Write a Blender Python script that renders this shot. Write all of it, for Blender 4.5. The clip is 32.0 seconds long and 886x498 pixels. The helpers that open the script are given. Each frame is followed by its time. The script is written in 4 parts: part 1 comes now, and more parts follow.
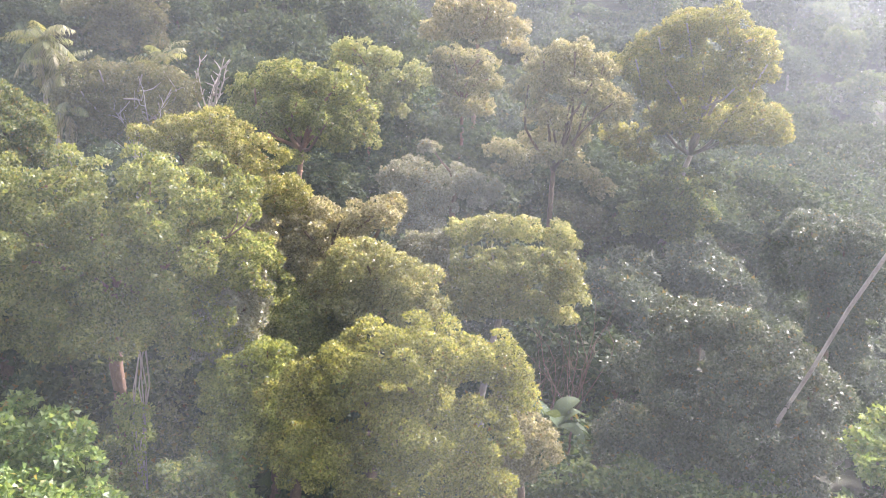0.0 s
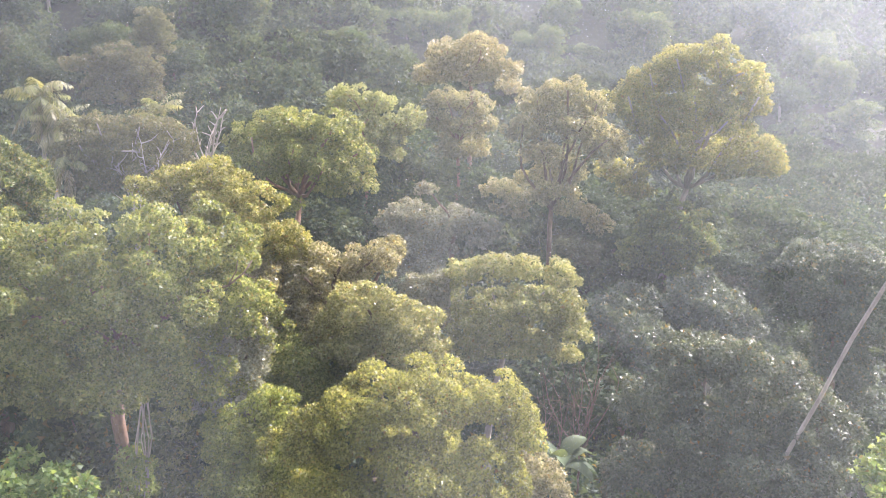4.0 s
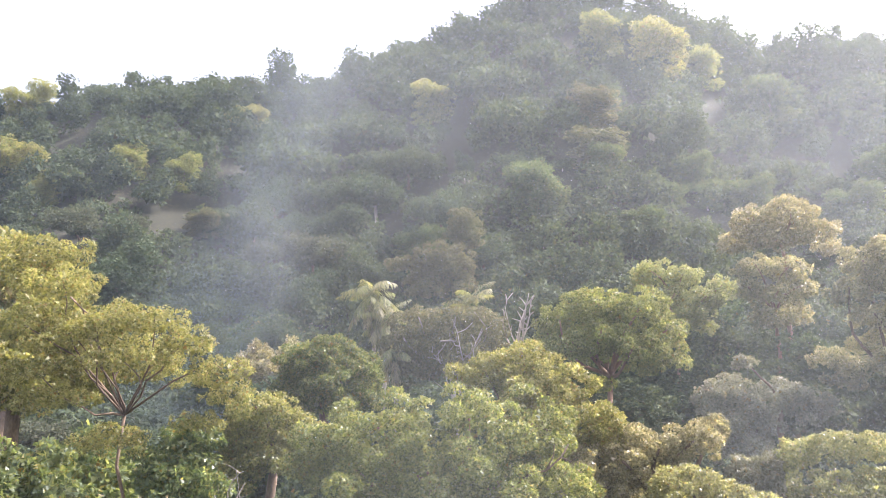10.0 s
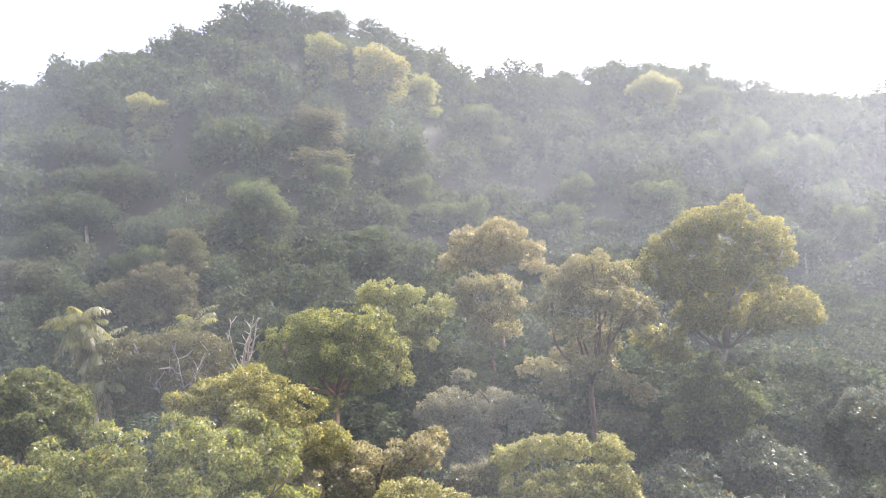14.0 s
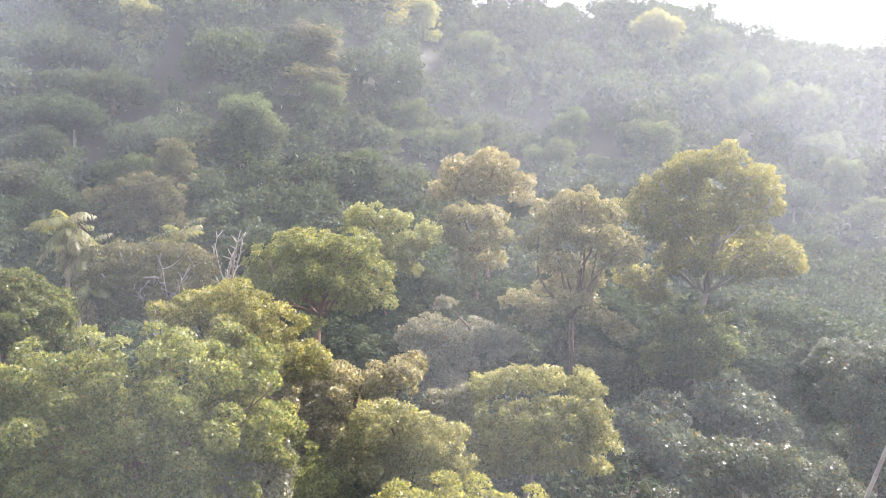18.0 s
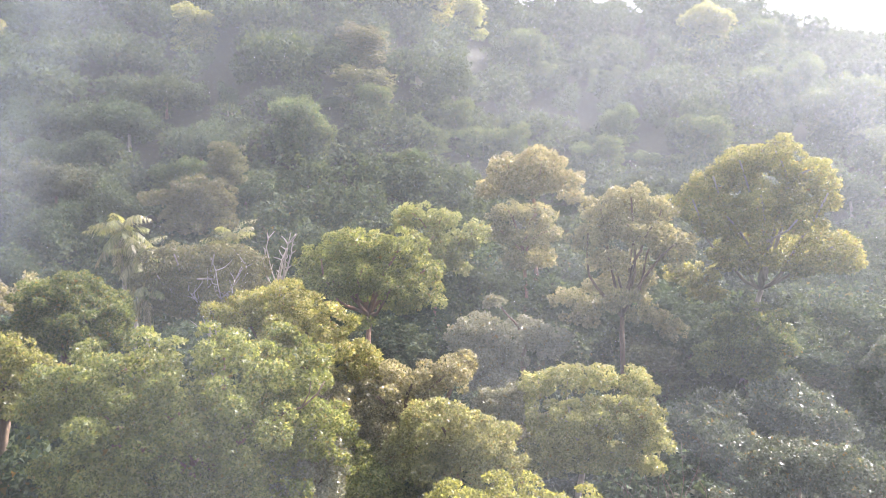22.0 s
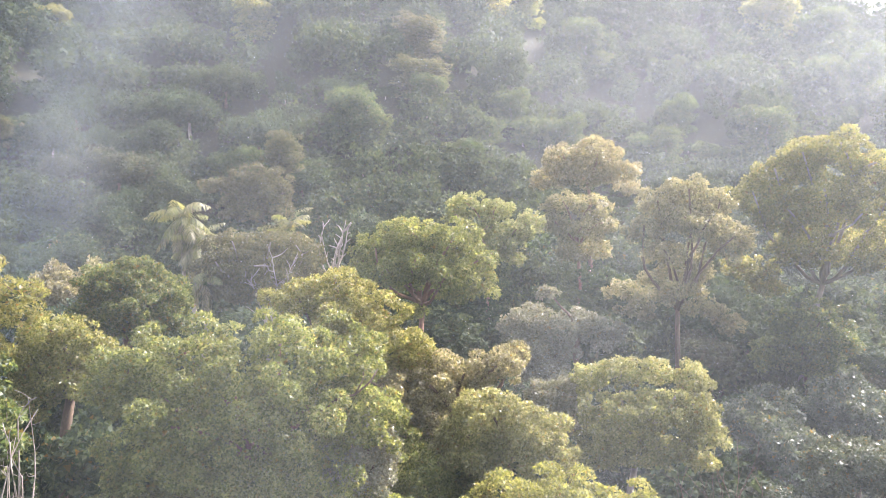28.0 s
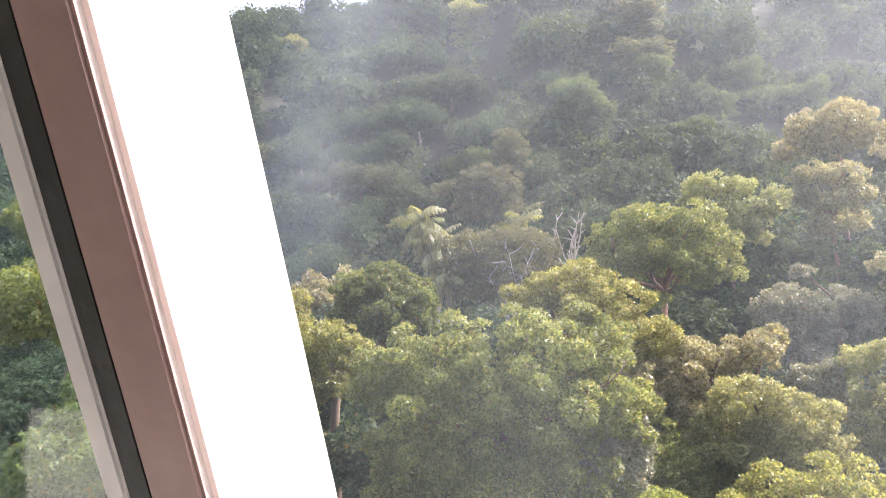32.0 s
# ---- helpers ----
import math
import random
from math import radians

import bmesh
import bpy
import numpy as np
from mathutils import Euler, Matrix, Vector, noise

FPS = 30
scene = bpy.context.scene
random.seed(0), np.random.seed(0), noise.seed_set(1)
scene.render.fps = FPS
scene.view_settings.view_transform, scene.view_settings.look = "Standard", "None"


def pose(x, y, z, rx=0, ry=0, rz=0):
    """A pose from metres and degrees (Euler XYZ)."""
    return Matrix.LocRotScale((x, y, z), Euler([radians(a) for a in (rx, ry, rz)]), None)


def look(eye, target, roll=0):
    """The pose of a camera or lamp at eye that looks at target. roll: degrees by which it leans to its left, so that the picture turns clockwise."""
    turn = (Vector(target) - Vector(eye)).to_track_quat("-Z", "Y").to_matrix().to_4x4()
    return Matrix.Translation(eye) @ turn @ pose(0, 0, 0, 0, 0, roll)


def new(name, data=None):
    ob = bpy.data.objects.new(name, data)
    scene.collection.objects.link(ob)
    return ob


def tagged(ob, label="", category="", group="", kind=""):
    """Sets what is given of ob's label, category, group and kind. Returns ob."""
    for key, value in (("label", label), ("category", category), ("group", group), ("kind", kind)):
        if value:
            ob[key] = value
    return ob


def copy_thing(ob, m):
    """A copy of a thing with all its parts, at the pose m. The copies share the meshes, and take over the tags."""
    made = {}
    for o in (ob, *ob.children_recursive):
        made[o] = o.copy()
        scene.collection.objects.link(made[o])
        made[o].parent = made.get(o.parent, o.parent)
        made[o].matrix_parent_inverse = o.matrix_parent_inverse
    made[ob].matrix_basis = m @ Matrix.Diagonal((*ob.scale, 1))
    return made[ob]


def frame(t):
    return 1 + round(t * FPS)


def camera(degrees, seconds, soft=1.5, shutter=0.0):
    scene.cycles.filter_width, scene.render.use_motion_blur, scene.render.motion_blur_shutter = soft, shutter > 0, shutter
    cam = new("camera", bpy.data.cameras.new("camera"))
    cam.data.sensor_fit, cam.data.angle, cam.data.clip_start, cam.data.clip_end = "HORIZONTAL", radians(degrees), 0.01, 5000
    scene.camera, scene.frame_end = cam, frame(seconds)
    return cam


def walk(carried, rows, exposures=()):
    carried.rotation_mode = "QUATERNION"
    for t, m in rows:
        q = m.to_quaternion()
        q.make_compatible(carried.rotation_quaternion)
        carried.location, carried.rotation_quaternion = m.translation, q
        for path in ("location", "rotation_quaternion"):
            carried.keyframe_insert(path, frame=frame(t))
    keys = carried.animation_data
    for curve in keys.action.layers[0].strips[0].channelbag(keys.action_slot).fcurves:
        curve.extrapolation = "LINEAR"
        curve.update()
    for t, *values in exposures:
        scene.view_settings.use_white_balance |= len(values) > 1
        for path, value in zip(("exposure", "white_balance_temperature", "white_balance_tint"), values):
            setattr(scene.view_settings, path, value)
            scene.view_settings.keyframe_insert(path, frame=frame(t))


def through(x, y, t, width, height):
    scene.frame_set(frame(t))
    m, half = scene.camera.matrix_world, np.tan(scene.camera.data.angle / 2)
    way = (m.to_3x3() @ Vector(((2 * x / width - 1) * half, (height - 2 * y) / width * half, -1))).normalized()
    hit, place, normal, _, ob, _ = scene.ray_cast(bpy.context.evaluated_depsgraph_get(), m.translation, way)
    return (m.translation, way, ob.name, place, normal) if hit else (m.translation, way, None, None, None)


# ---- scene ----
EYE_Z = 17.0


def heading(yaw, pitch):
    y, p = radians(yaw), radians(pitch)
    return Vector((math.sin(y) * math.cos(p), math.cos(y) * math.cos(p), math.sin(p)))


def held(t, yaw, pitch, roll):
    """The camera is held at arm's length from a turning body, which steps back at the end: yaw, pitch and roll in degrees."""
    back = min(1, max(0, (t - 29.9) / 1.5))
    back = back * back * (3 - 2 * back)
    eye = Vector((-0.13 * back, -0.06 * back, EYE_Z)) + 0.45 * heading(yaw, 0)
    return look(eye, eye + heading(yaw, pitch), roll)


cam = camera(54.46, 32.0, 0.6)
# seconds, yaw, pitch, roll
ROWS = [
    (0, -0.26, -12.70, 4.77), (0.5, -0.30, -12.45, 4.27), (1, -0.17, -11.97, 4.28), (1.5, -0.36, -11.91, 4.82),
    (2, 0.18, -12.17, 5.39), (2.5, 0.50, -11.99, 3.80), (3, 0.08, -10.82, 2.87), (3.5, -0.36, -9.99, 2.42),
    (5.5, -1.20, -10.00, 5.79), (6, -1.44, -9.99, 5.85), (6.5, -0.69, -9.80, 5.30), (7, -0.58, -8.27, 3.96),
    (7.5, -0.83, -7.27, 3.49), (8, -1.57, -7.17, 3.00), (8.5, -3.05, -7.07, 2.07), (9, -10.40, -2.92, -1.82),
    (9.5, -17.84, 0.93, -2.84), (10, -20.56, 1.84, -1.99), (10.5, -20.27, 1.87, -1.40), (11, -13.98, 1.74, -1.70),
    (11.5, -10.45, 1.15, -2.38), (12, -7.07, -0.22, -2.64), (12.5, -0.33, -1.38, -4.87), (13, 0.00, 2.00, -4.03),
    (13.5, -2.47, 2.58, -3.48), (15.5, -1.58, 0.58, -1.88), (16, -1.11, -0.20, -1.60), (16.5, -1.33, -0.73, -1.25),
    (17, -1.56, -0.77, -1.58), (17.5, -1.73, -1.44, -0.46), (18, -1.91, -2.44, 0.44), (18.5, -2.18, -3.10, 0.52),
    (19, -2.64, -2.99, 0.21), (19.5, -2.88, -2.59, -1.12), (20, -5.41, -2.97, -1.01), (20.5, -5.73, -2.88, -0.24),
    (21, -5.95, -2.75, -0.37), (21.5, -5.63, -2.63, -0.44), (22, -5.12, -2.50, -0.27), (22.5, -5.48, -2.87, 0.10),
    (23, -8.23, -2.89, -0.20), (23.5, -10.06, -2.69, -1.51), (24, -11.11, -1.98, -2.96), (24.5, -11.12, -1.93, -2.87),
    (25, -10.52, -2.58, -1.83), (25.5, -10.59, -2.74, -1.62), (27.5, -9.91, -3.37, 0.38), (28, -8.66, -3.17, 0.28),
    (28.5, -8.14, -2.59, -0.61), (29, -6.23, -2.47, -0.59), (29.5, -5.65, -2.62, -0.49), (30, -7.23, -2.53, -2.68),
    (30.5, -9.86, -2.48, -3.37), (31, -16.06, -1.98, -5.80), (31.5, -20.13, -2.61, -5.21), (32, -23.93, -3.05, -4.72),
]
walk(cam, [(t, held(t, y, p, r)) for t, y, p, r in ROWS], [(t, e, 6300, 20) for t, e in
      ((0.0, 1.64), (3.0, 1.67), (6.0, 1.70), (7.0, 1.74), (9.0, 1.66), (10.0, 1.54), (10.5, 1.56), (11.0, 1.79), (12.0, 1.62), (12.5, 1.57),
       (13.0, 1.19), (13.5, 1.24), (15.5, 1.46), (18.0, 1.54), (22.0, 1.64), (25.0, 1.71), (28.0, 1.71), (31.0, 1.65), (32.0, 1.59))])

# ---- sky and sun ----
SUN_AZ, SUN_EL = 48.0, 42.0
world = bpy.data.worlds.new("sky")
scene.world = world
world.use_nodes = True
wn = world.node_tree
sky = wn.nodes.new("ShaderNodeTexSky")
sky.sky_type = "NISHITA"
sky.sun_disc = False
sky.sun_elevation, sky.sun_rotation = radians(SUN_EL), radians(SUN_AZ)
sky.dust_density, sky.air_density = 7.0, 1.0
# a bright veil of thin morning cloud over the clear sky
veil = wn.nodes.new("ShaderNodeMix")
veil.data_type = "RGBA"
veil.inputs[0].default_value = 0.32
veil.inputs[7].default_value = (7.4, 7.6, 8.0, 1)
wn.links.new(sky.outputs[0], veil.inputs[6])
wn.links.new(veil.outputs[2], wn.nodes["Background"].inputs[0])
wn.nodes["Background"].inputs[1].default_value = 0.15
sun_data = bpy.data.lights.new("sun", "SUN")
sun_data.energy, sun_data.angle, sun_data.color = 5.0, radians(0.6), (1.0, 0.96, 0.9)
sun = new("sun", sun_data)
sun.matrix_world = look(heading(SUN_AZ, SUN_EL) * 100, (0, 0, 0))


# ---- materials ----
def material(name):
    m = bpy.data.materials.new(name)
    m.use_nodes = True
    return m, m.node_tree.nodes, m.node_tree.links, m.node_tree.nodes["Principled BSDF"], m.node_tree.nodes["Material Output"]


def ramp_of(n, stops):
    r = n.new("ShaderNodeValToRGB")
    e = r.color_ramp.elements
    while len(e) < len(stops):
        e.new(0.5)
    for k, (pos, c) in enumerate(stops):
        e[k].position, e[k].color = pos, (*c, 1)
    return r


def leaf_material(name, dark, mid, bright, through=0.46, gloss=0.42, old=(0.16, 0.11, 0.03), wax=0.5):
    """Leaves: each leaf has its own shade, whole boughs differ a little, light comes through the blade."""
    m, n, l, p, out = material(name)
    geo, info = n.new("ShaderNodeNewGeometry"), n.new("ShaderNodeObjectInfo")
    col = ramp_of(n, [(0.0, dark), (0.45, mid), (0.94, bright), (1.0, old)])
    pos, noise_tex = n.new("ShaderNodeTexCoord"), n.new("ShaderNodeTexNoise")
    noise_tex.inputs["Scale"].default_value = 0.55
    l.new(pos.outputs["Object"], noise_tex.inputs["Vector"])
    l.new(geo.outputs["Random Per Island"], col.inputs[0])
    hsv = n.new("ShaderNodeHueSaturation")
    val = n.new("ShaderNodeMapRange")
    val.inputs[1].default_value, val.inputs[2].default_value = 0.3, 0.7
    val.inputs[3].default_value, val.inputs[4].default_value = 0.75, 1.3
    l.new(noise_tex.outputs[0], val.inputs[0])
    l.new(val.outputs[0], hsv.inputs["Value"])
    hue = n.new("ShaderNodeMapRange")
    hue.inputs[3].default_value, hue.inputs[4].default_value = 0.485, 0.515
    l.new(info.outputs["Random"], hue.inputs[0])
    l.new(hue.outputs[0], hsv.inputs["Hue"])
    l.new(col.outputs[0], hsv.inputs["Color"])
    l.new(hsv.outputs[0], p.inputs["Base Color"])
    p.inputs["Roughness"].default_value = gloss
    p.inputs["Specular IOR Level"].default_value = wax
    tr, mix = n.new("ShaderNodeBsdfTranslucent"), n.new("ShaderNodeMixShader")
    warm = n.new("ShaderNodeMix")
    warm.data_type, warm.blend_type = "RGBA", "MULTIPLY"
    warm.inputs[0].default_value = 1.0
    warm.inputs[7].default_value = (2.4, 2.15, 1.25, 1)
    l.new(hsv.outputs[0], warm.inputs[6])
    l.new(warm.outputs[2], tr.inputs[0])
    mix.inputs[0].default_value = through
    l.new(p.outputs[0], mix.inputs[1])
    l.new(tr.outputs[0], mix.inputs[2])
    l.new(mix.outputs[0], out.inputs[0])
    return m


def rough_material(name, stops, scale, detail_scale, rough=0.85, bump=0.4, stretch=(1, 1, 1), metal=0.0):
    """A rough natural or painted surface with two scales of variation and relief."""
    m, n, l, p, out = material(name)
    tc, mp = n.new("ShaderNodeTexCoord"), n.new("ShaderNodeMapping")
    mp.inputs["Scale"].default_value = stretch
    a, b = n.new("ShaderNodeTexNoise"), n.new("ShaderNodeTexNoise")
    a.inputs["Scale"].default_value, b.inputs["Scale"].default_value = scale, detail_scale
    a.inputs["Detail"].default_value = b.inputs["Detail"].default_value = 5
    mix = n.new("ShaderNodeMath")
    mix.operation = "MULTIPLY_ADD"
    mix.inputs[1].default_value = 0.45
    half = n.new("ShaderNodeMath")
    half.operation = "MULTIPLY"
    half.inputs[1].default_value = 0.55
    col = ramp_of(n, stops)
    bm = n.new("ShaderNodeBump")
    bm.inputs["Strength"].default_value, bm.inputs["Distance"].default_value = bump, 0.02
    l.new(tc.outputs["Object"], mp.inputs[0])
    l.new(mp.outputs[0], a.inputs["Vector"])
    l.new(mp.outputs[0], b.inputs["Vector"])
    l.new(a.outputs[0], half.inputs[0])
    l.new(b.outputs[0], mix.inputs[0])
    l.new(half.outputs[0], mix.inputs[2])
    l.new(mix.outputs[0], col.inputs[0])
    l.new(col.outputs[0], p.inputs["Base Color"])
    l.new(b.outputs[0], bm.inputs["Height"])
    l.new(bm.outputs[0], p.inputs["Normal"])
    p.inputs["Roughness"].default_value, p.inputs["Metallic"].default_value = rough, metal
    return m


LEAF = {
    "green": leaf_material("green leaves", (0.048, 0.072, 0.03), (0.085, 0.112, 0.045), (0.15, 0.17, 0.07)),
    "olive": leaf_material("olive leaves", (0.075, 0.092, 0.03), (0.14, 0.16, 0.052), (0.24, 0.24, 0.1)),
    "broad": leaf_material("broad green leaves", (0.066, 0.084, 0.028), (0.125, 0.146, 0.046), (0.22, 0.225, 0.09)),
    "lime": leaf_material("lime leaves", (0.07, 0.11, 0.03), (0.12, 0.17, 0.05), (0.20, 0.24, 0.09)),
    # The sun's brightness is put into this pale cream leaf colour.
    "cream": leaf_material("sunlit cream-green leaves", (0.10, 0.115, 0.05), (0.16, 0.175, 0.075), (0.25, 0.25, 0.13), 0.42, 0.38),
    "grey": leaf_material("grey-green leaves", (0.041, 0.056, 0.036), (0.066, 0.084, 0.054), (0.112, 0.13, 0.092), 0.26, 0.46),
    "gold": leaf_material("yellow-olive leaves", (0.078, 0.092, 0.025), (0.148, 0.168, 0.044), (0.25, 0.26, 0.08)),
    "silver": leaf_material("silvery leaves", (0.09, 0.1, 0.07), (0.14, 0.15, 0.11), (0.22, 0.22, 0.18), 0.36, 0.3),
    "pale": leaf_material("pale leaves", (0.1, 0.1, 0.055), (0.17, 0.165, 0.095), (0.28, 0.26, 0.18), 0.42, 0.35),
    # The shade below the crowns is put into this dark leaf colour.
    "dark": leaf_material("shade-darkened leaves", (0.025, 0.045, 0.024), (0.045, 0.07, 0.034), (0.08, 0.105, 0.05), 0.3, 0.65, wax=0.25),
    "rust": leaf_material("olive-brown leaves", (0.055, 0.06, 0.03), (0.085, 0.088, 0.042), (0.125, 0.122, 0.06), 0.32, 0.6, (0.11, 0.09, 0.045)),
    # The slope's shade is put into these darker leaf colours.
    "far": leaf_material("hillside leaves", (0.034, 0.05, 0.03), (0.046, 0.066, 0.036), (0.068, 0.09, 0.048), 0.25, 0.8, (0.055, 0.055, 0.03), 0.25),
    "hazy": leaf_material("dull hillside leaves", (0.045, 0.055, 0.038), (0.06, 0.072, 0.048), (0.08, 0.092, 0.062), 0.25, 0.8, (0.08, 0.075, 0.05), 0.25),
    "vine": leaf_material("creeper leaves", (0.042, 0.066, 0.031), (0.07, 0.10, 0.043), (0.11, 0.138, 0.064), 0.33, 0.7, (0.14, 0.12, 0.05), 0.3),
}
BARK = rough_material("brown bark", [(0.3, (0.07, 0.05, 0.035)), (0.55, (0.15, 0.105, 0.07)), (0.75, (0.25, 0.19, 0.14))], 1.5, 14, 0.9, 0.7, (1, 1, 0.3))
RED_BARK = rough_material("reddish bark", [(0.3, (0.12, 0.07, 0.05)), (0.55, (0.24, 0.145, 0.10)), (0.75, (0.36, 0.25, 0.19))], 1.5, 14, 0.9, 0.7, (1, 1, 0.3))
PALE_BARK = rough_material("pale bark", [(0.3, (0.18, 0.15, 0.12)), (0.55, (0.32, 0.28, 0.23)), (0.75, (0.45, 0.41, 0.36))], 1.5, 14, 0.9, 0.5, (1, 1, 0.3))
DEADWOOD = rough_material("weathered dead wood", [(0.3, (0.20, 0.17, 0.14)), (0.6, (0.36, 0.32, 0.27)), (0.8, (0.5, 0.46, 0.4))], 2, 20, 0.85, 0.5)
# Ground colours are darkened to hold the deep shade under the canopy.
SHADED_SOIL = rough_material("forest floor", [(0.3, (0.016, 0.018, 0.009)), (0.5, (0.03, 0.03, 0.015)), (0.7, (0.055, 0.045, 0.028))], 0.12, 2.2, 0.95, 0.8)
# Surfaces of the unseen room, kept pale to bounce light onto the sash.
PALE_BOUNCE_FLOOR = rough_material("pale bounce floor boards", [(0.3, (0.55, 0.5, 0.45)), (0.7, (0.65, 0.6, 0.55))], 1.2, 25, 0.6, 0.15, (1, 0.1, 1))
PLASTER = rough_material("painted plaster", [(0.3, (0.72, 0.71, 0.68)), (0.7, (0.8, 0.79, 0.76))], 0.8, 30, 0.8, 0.15)


# ---- mesh helpers ----
def mesh_of(name, verts, faces, mat, smooth=True):
    me = bpy.data.meshes.new(name)
    me.from_pydata(verts, [], faces)
    me.materials.append(mat)
    if smooth:
        me.polygons.foreach_set("use_smooth", [True] * len(me.polygons))
    return me


def quads_mesh(name, v, mat):
    """A mesh of loose blades, v of shape (count, corners, 3)."""
    k, c = v.shape[:2]
    me = bpy.data.meshes.new(name)
    me.vertices.add(c * k)
    me.vertices.foreach_set("co", v.reshape(-1).astype(np.float32))
    me.loops.add(c * k)
    me.loops.foreach_set("vertex_index", np.arange(c * k, dtype=np.int32))
    me.polygons.add(k)
    me.polygons.foreach_set("loop_start", np.arange(0, c * k, c, dtype=np.int32))
    me.update(calc_edges=True)
    me.materials.append(mat)
    return me


def unit(a):
    return a / np.maximum(np.linalg.norm(a, axis=-1, keepdims=True), 1e-9)


def blades(rng, base, way, face, length, width, fold=0.25, corners=4):
    """Folded leaf blades: base points, directions, facing, lengths and widths. Far ones have three corners."""
    side = unit(np.cross(way, face))
    up = np.cross(side, way)
    mid = base + way * (length * 0.45)[:, None]
    lift = up * (width * fold)[:, None]
    tip = base + way * length[:, None] - up * (length * 0.12)[:, None]
    if corners == 3:
        return np.stack([base - side * (width * 0.3)[:, None], mid + side * (width * 0.75)[:, None] + lift, tip], 1)
    return np.stack([base, mid + side * (width / 2)[:, None] + lift, tip, mid - side * (width / 2)[:, None] + lift], 1)


def foliage(rng, lobes, leaf, cover=1.0, under=0.6, clumps=24):
    """Leaves of a crown: boughs (x, y, z, rx, ry, rz) carry rounded clumps of twigs, each a shell of small leaves, round a core of shaded ones."""
    big = np.array(lobes, float)
    small, ways = [], []
    for c in big:
        k = max(4, int(clumps * rng.uniform(0.85, 1.15)))
        i = np.arange(k) + 0.5
        zz = 1 - 1.7 * i / k
        rr = np.sqrt(np.maximum(0, 1 - zz * zz))
        th = i * 2.39996 + rng.random() * 6.28
        d = unit(np.stack([rr * np.cos(th), rr * np.sin(th), zz], 1) + rng.normal(size=(k, 3)) * 0.14)
        d = d[(d[:, 2] > -0.35) | (rng.random(k) < under)]
        a = rng.uniform(0.17, 0.33, len(d)) * c[3:].mean() * (24 / clumps) ** 0.45
        q = c[:3] + d * c[3:] * rng.uniform(0.6, 1.06, len(d))[:, None]
        small += [(*p, s * 1.12, s * 1.12, s * 0.86) for p, s in zip(q, a)]
        ways += list(d)
    small, ways = np.array(small), np.array(ways)
    out = []

    def lay(p, nrm, size, droop):
        k = len(p)
        way = unit(nrm * 0.35 + rng.normal(size=(k, 3)) * 0.8 + np.array([0, 0, -droop]))
        face = unit(nrm * 0.9 + np.array([0, 0, 0.45]) + rng.normal(size=(k, 3)) * 0.75)
        ln = size * (0.65 + 0.7 * rng.random(k))
        out.append(blades(rng, p, way, face, ln, ln * (0.5 + 0.25 * rng.random(k)), corners=3))

    for c, w in zip(small, ways):
        r = c[3:]
        k = max(8, int(4 * math.pi * r[0] * r[2] * cover * 1.15 / (0.3 * leaf * leaf)))
        d = unit(rng.normal(size=(k, 3)))
        d = d[(d @ w > -0.15) | (d[:, 2] > 0.35)]
        # the clump's skin is knobbly, with a few twigs that stand out
        ph, fr = rng.random((3, 1)) * 6.28, rng.normal(size=(3, 3)) * 4.5
        rad = 0.95 + 0.07 * sum(np.sin(d @ fr[n] + ph[n]) for n in range(3)) - 0.16 * rng.random(len(d)) ** 2
        rad = np.where(rng.random(len(d)) < 0.06, rad * rng.uniform(1.05, 1.22, len(d)), rad)
        p = c[:3] + d * r * rad[:, None]
        keep = np.ones(len(p), bool)
        near = ((small[:, :3] - c[:3]) ** 2).sum(1) < (small[:, 3] + r[0]) ** 2
        for o in small[near]:
            if not np.array_equal(o, c):
                keep &= (((p - o[:3]) / o[3:]) ** 2).sum(1) > 0.72
        if keep.any():
            lay(p[keep], unit(d[keep] / r), leaf, 0.12)
    for c in big:
        r = c[3:] * 0.6
        core = leaf * 1.8
        d = unit(rng.normal(size=(max(10, int(4 * math.pi * r[0] * r[2] * 0.8 / (0.3 * core * core))), 3)))
        p = c[:3] + d * r * rng.uniform(0.75, 1.0, len(d))[:, None]
        keep = np.ones(len(p), bool)
        for o in big:
            if not np.array_equal(o, c):
                keep &= (((p - o[:3]) / o[3:]) ** 2).sum(1) > 0.4
        if keep.any():
            lay(p[keep], unit(d[keep] / r), core, 0.12)
    return np.concatenate(out)


def tube(points, radii, sides=7, cap=True):
    """Vertices and faces of a round limb through the points."""
    v, f = [], []
    pts = [Vector(p) for p in points]
    for k, p in enumerate(pts):
        t = (pts[min(k + 1, len(pts) - 1)] - pts[max(k - 1, 0)]).normalized()
        a = t.orthogonal().normalized() if abs(t.z) > 0.95 else t.cross(Vector((0, 0, 1))).normalized()
        b = t.cross(a)
        for s in range(sides):
            w = 2 * math.pi * s / sides
            wob = 1 + 0.12 * math.sin(3 * w + k * 1.3)
            v.append(tuple(p + (a * math.cos(w) + b * math.sin(w)) * radii[k] * wob))
    for k in range(len(pts) - 1):
        for s in range(sides):
            i, j = k * sides + s, k * sides + (s + 1) % sides
            f.append((i, j, j + sides, i + sides))
    if cap:
        f.append(tuple(range(sides))[::-1])
        f.append(tuple(range((len(pts) - 1) * sides, len(pts) * sides)))
    return v, f


def bend(rng, a, b, sag=0.12, steps=6):
    """A crooked way from a to b."""
    a, b = np.array(a, float), np.array(b, float)
    span = np.linalg.norm(b - a)
    o = rng.normal(size=3) * span * sag
    pts = []
    for k in range(steps + 1):
        s = k / steps
        pts.append(tuple(a + (b - a) * s + o * math.sin(math.pi * s) + rng.normal(size=3) * span * 0.012 * (0 < k < steps)))
    return pts


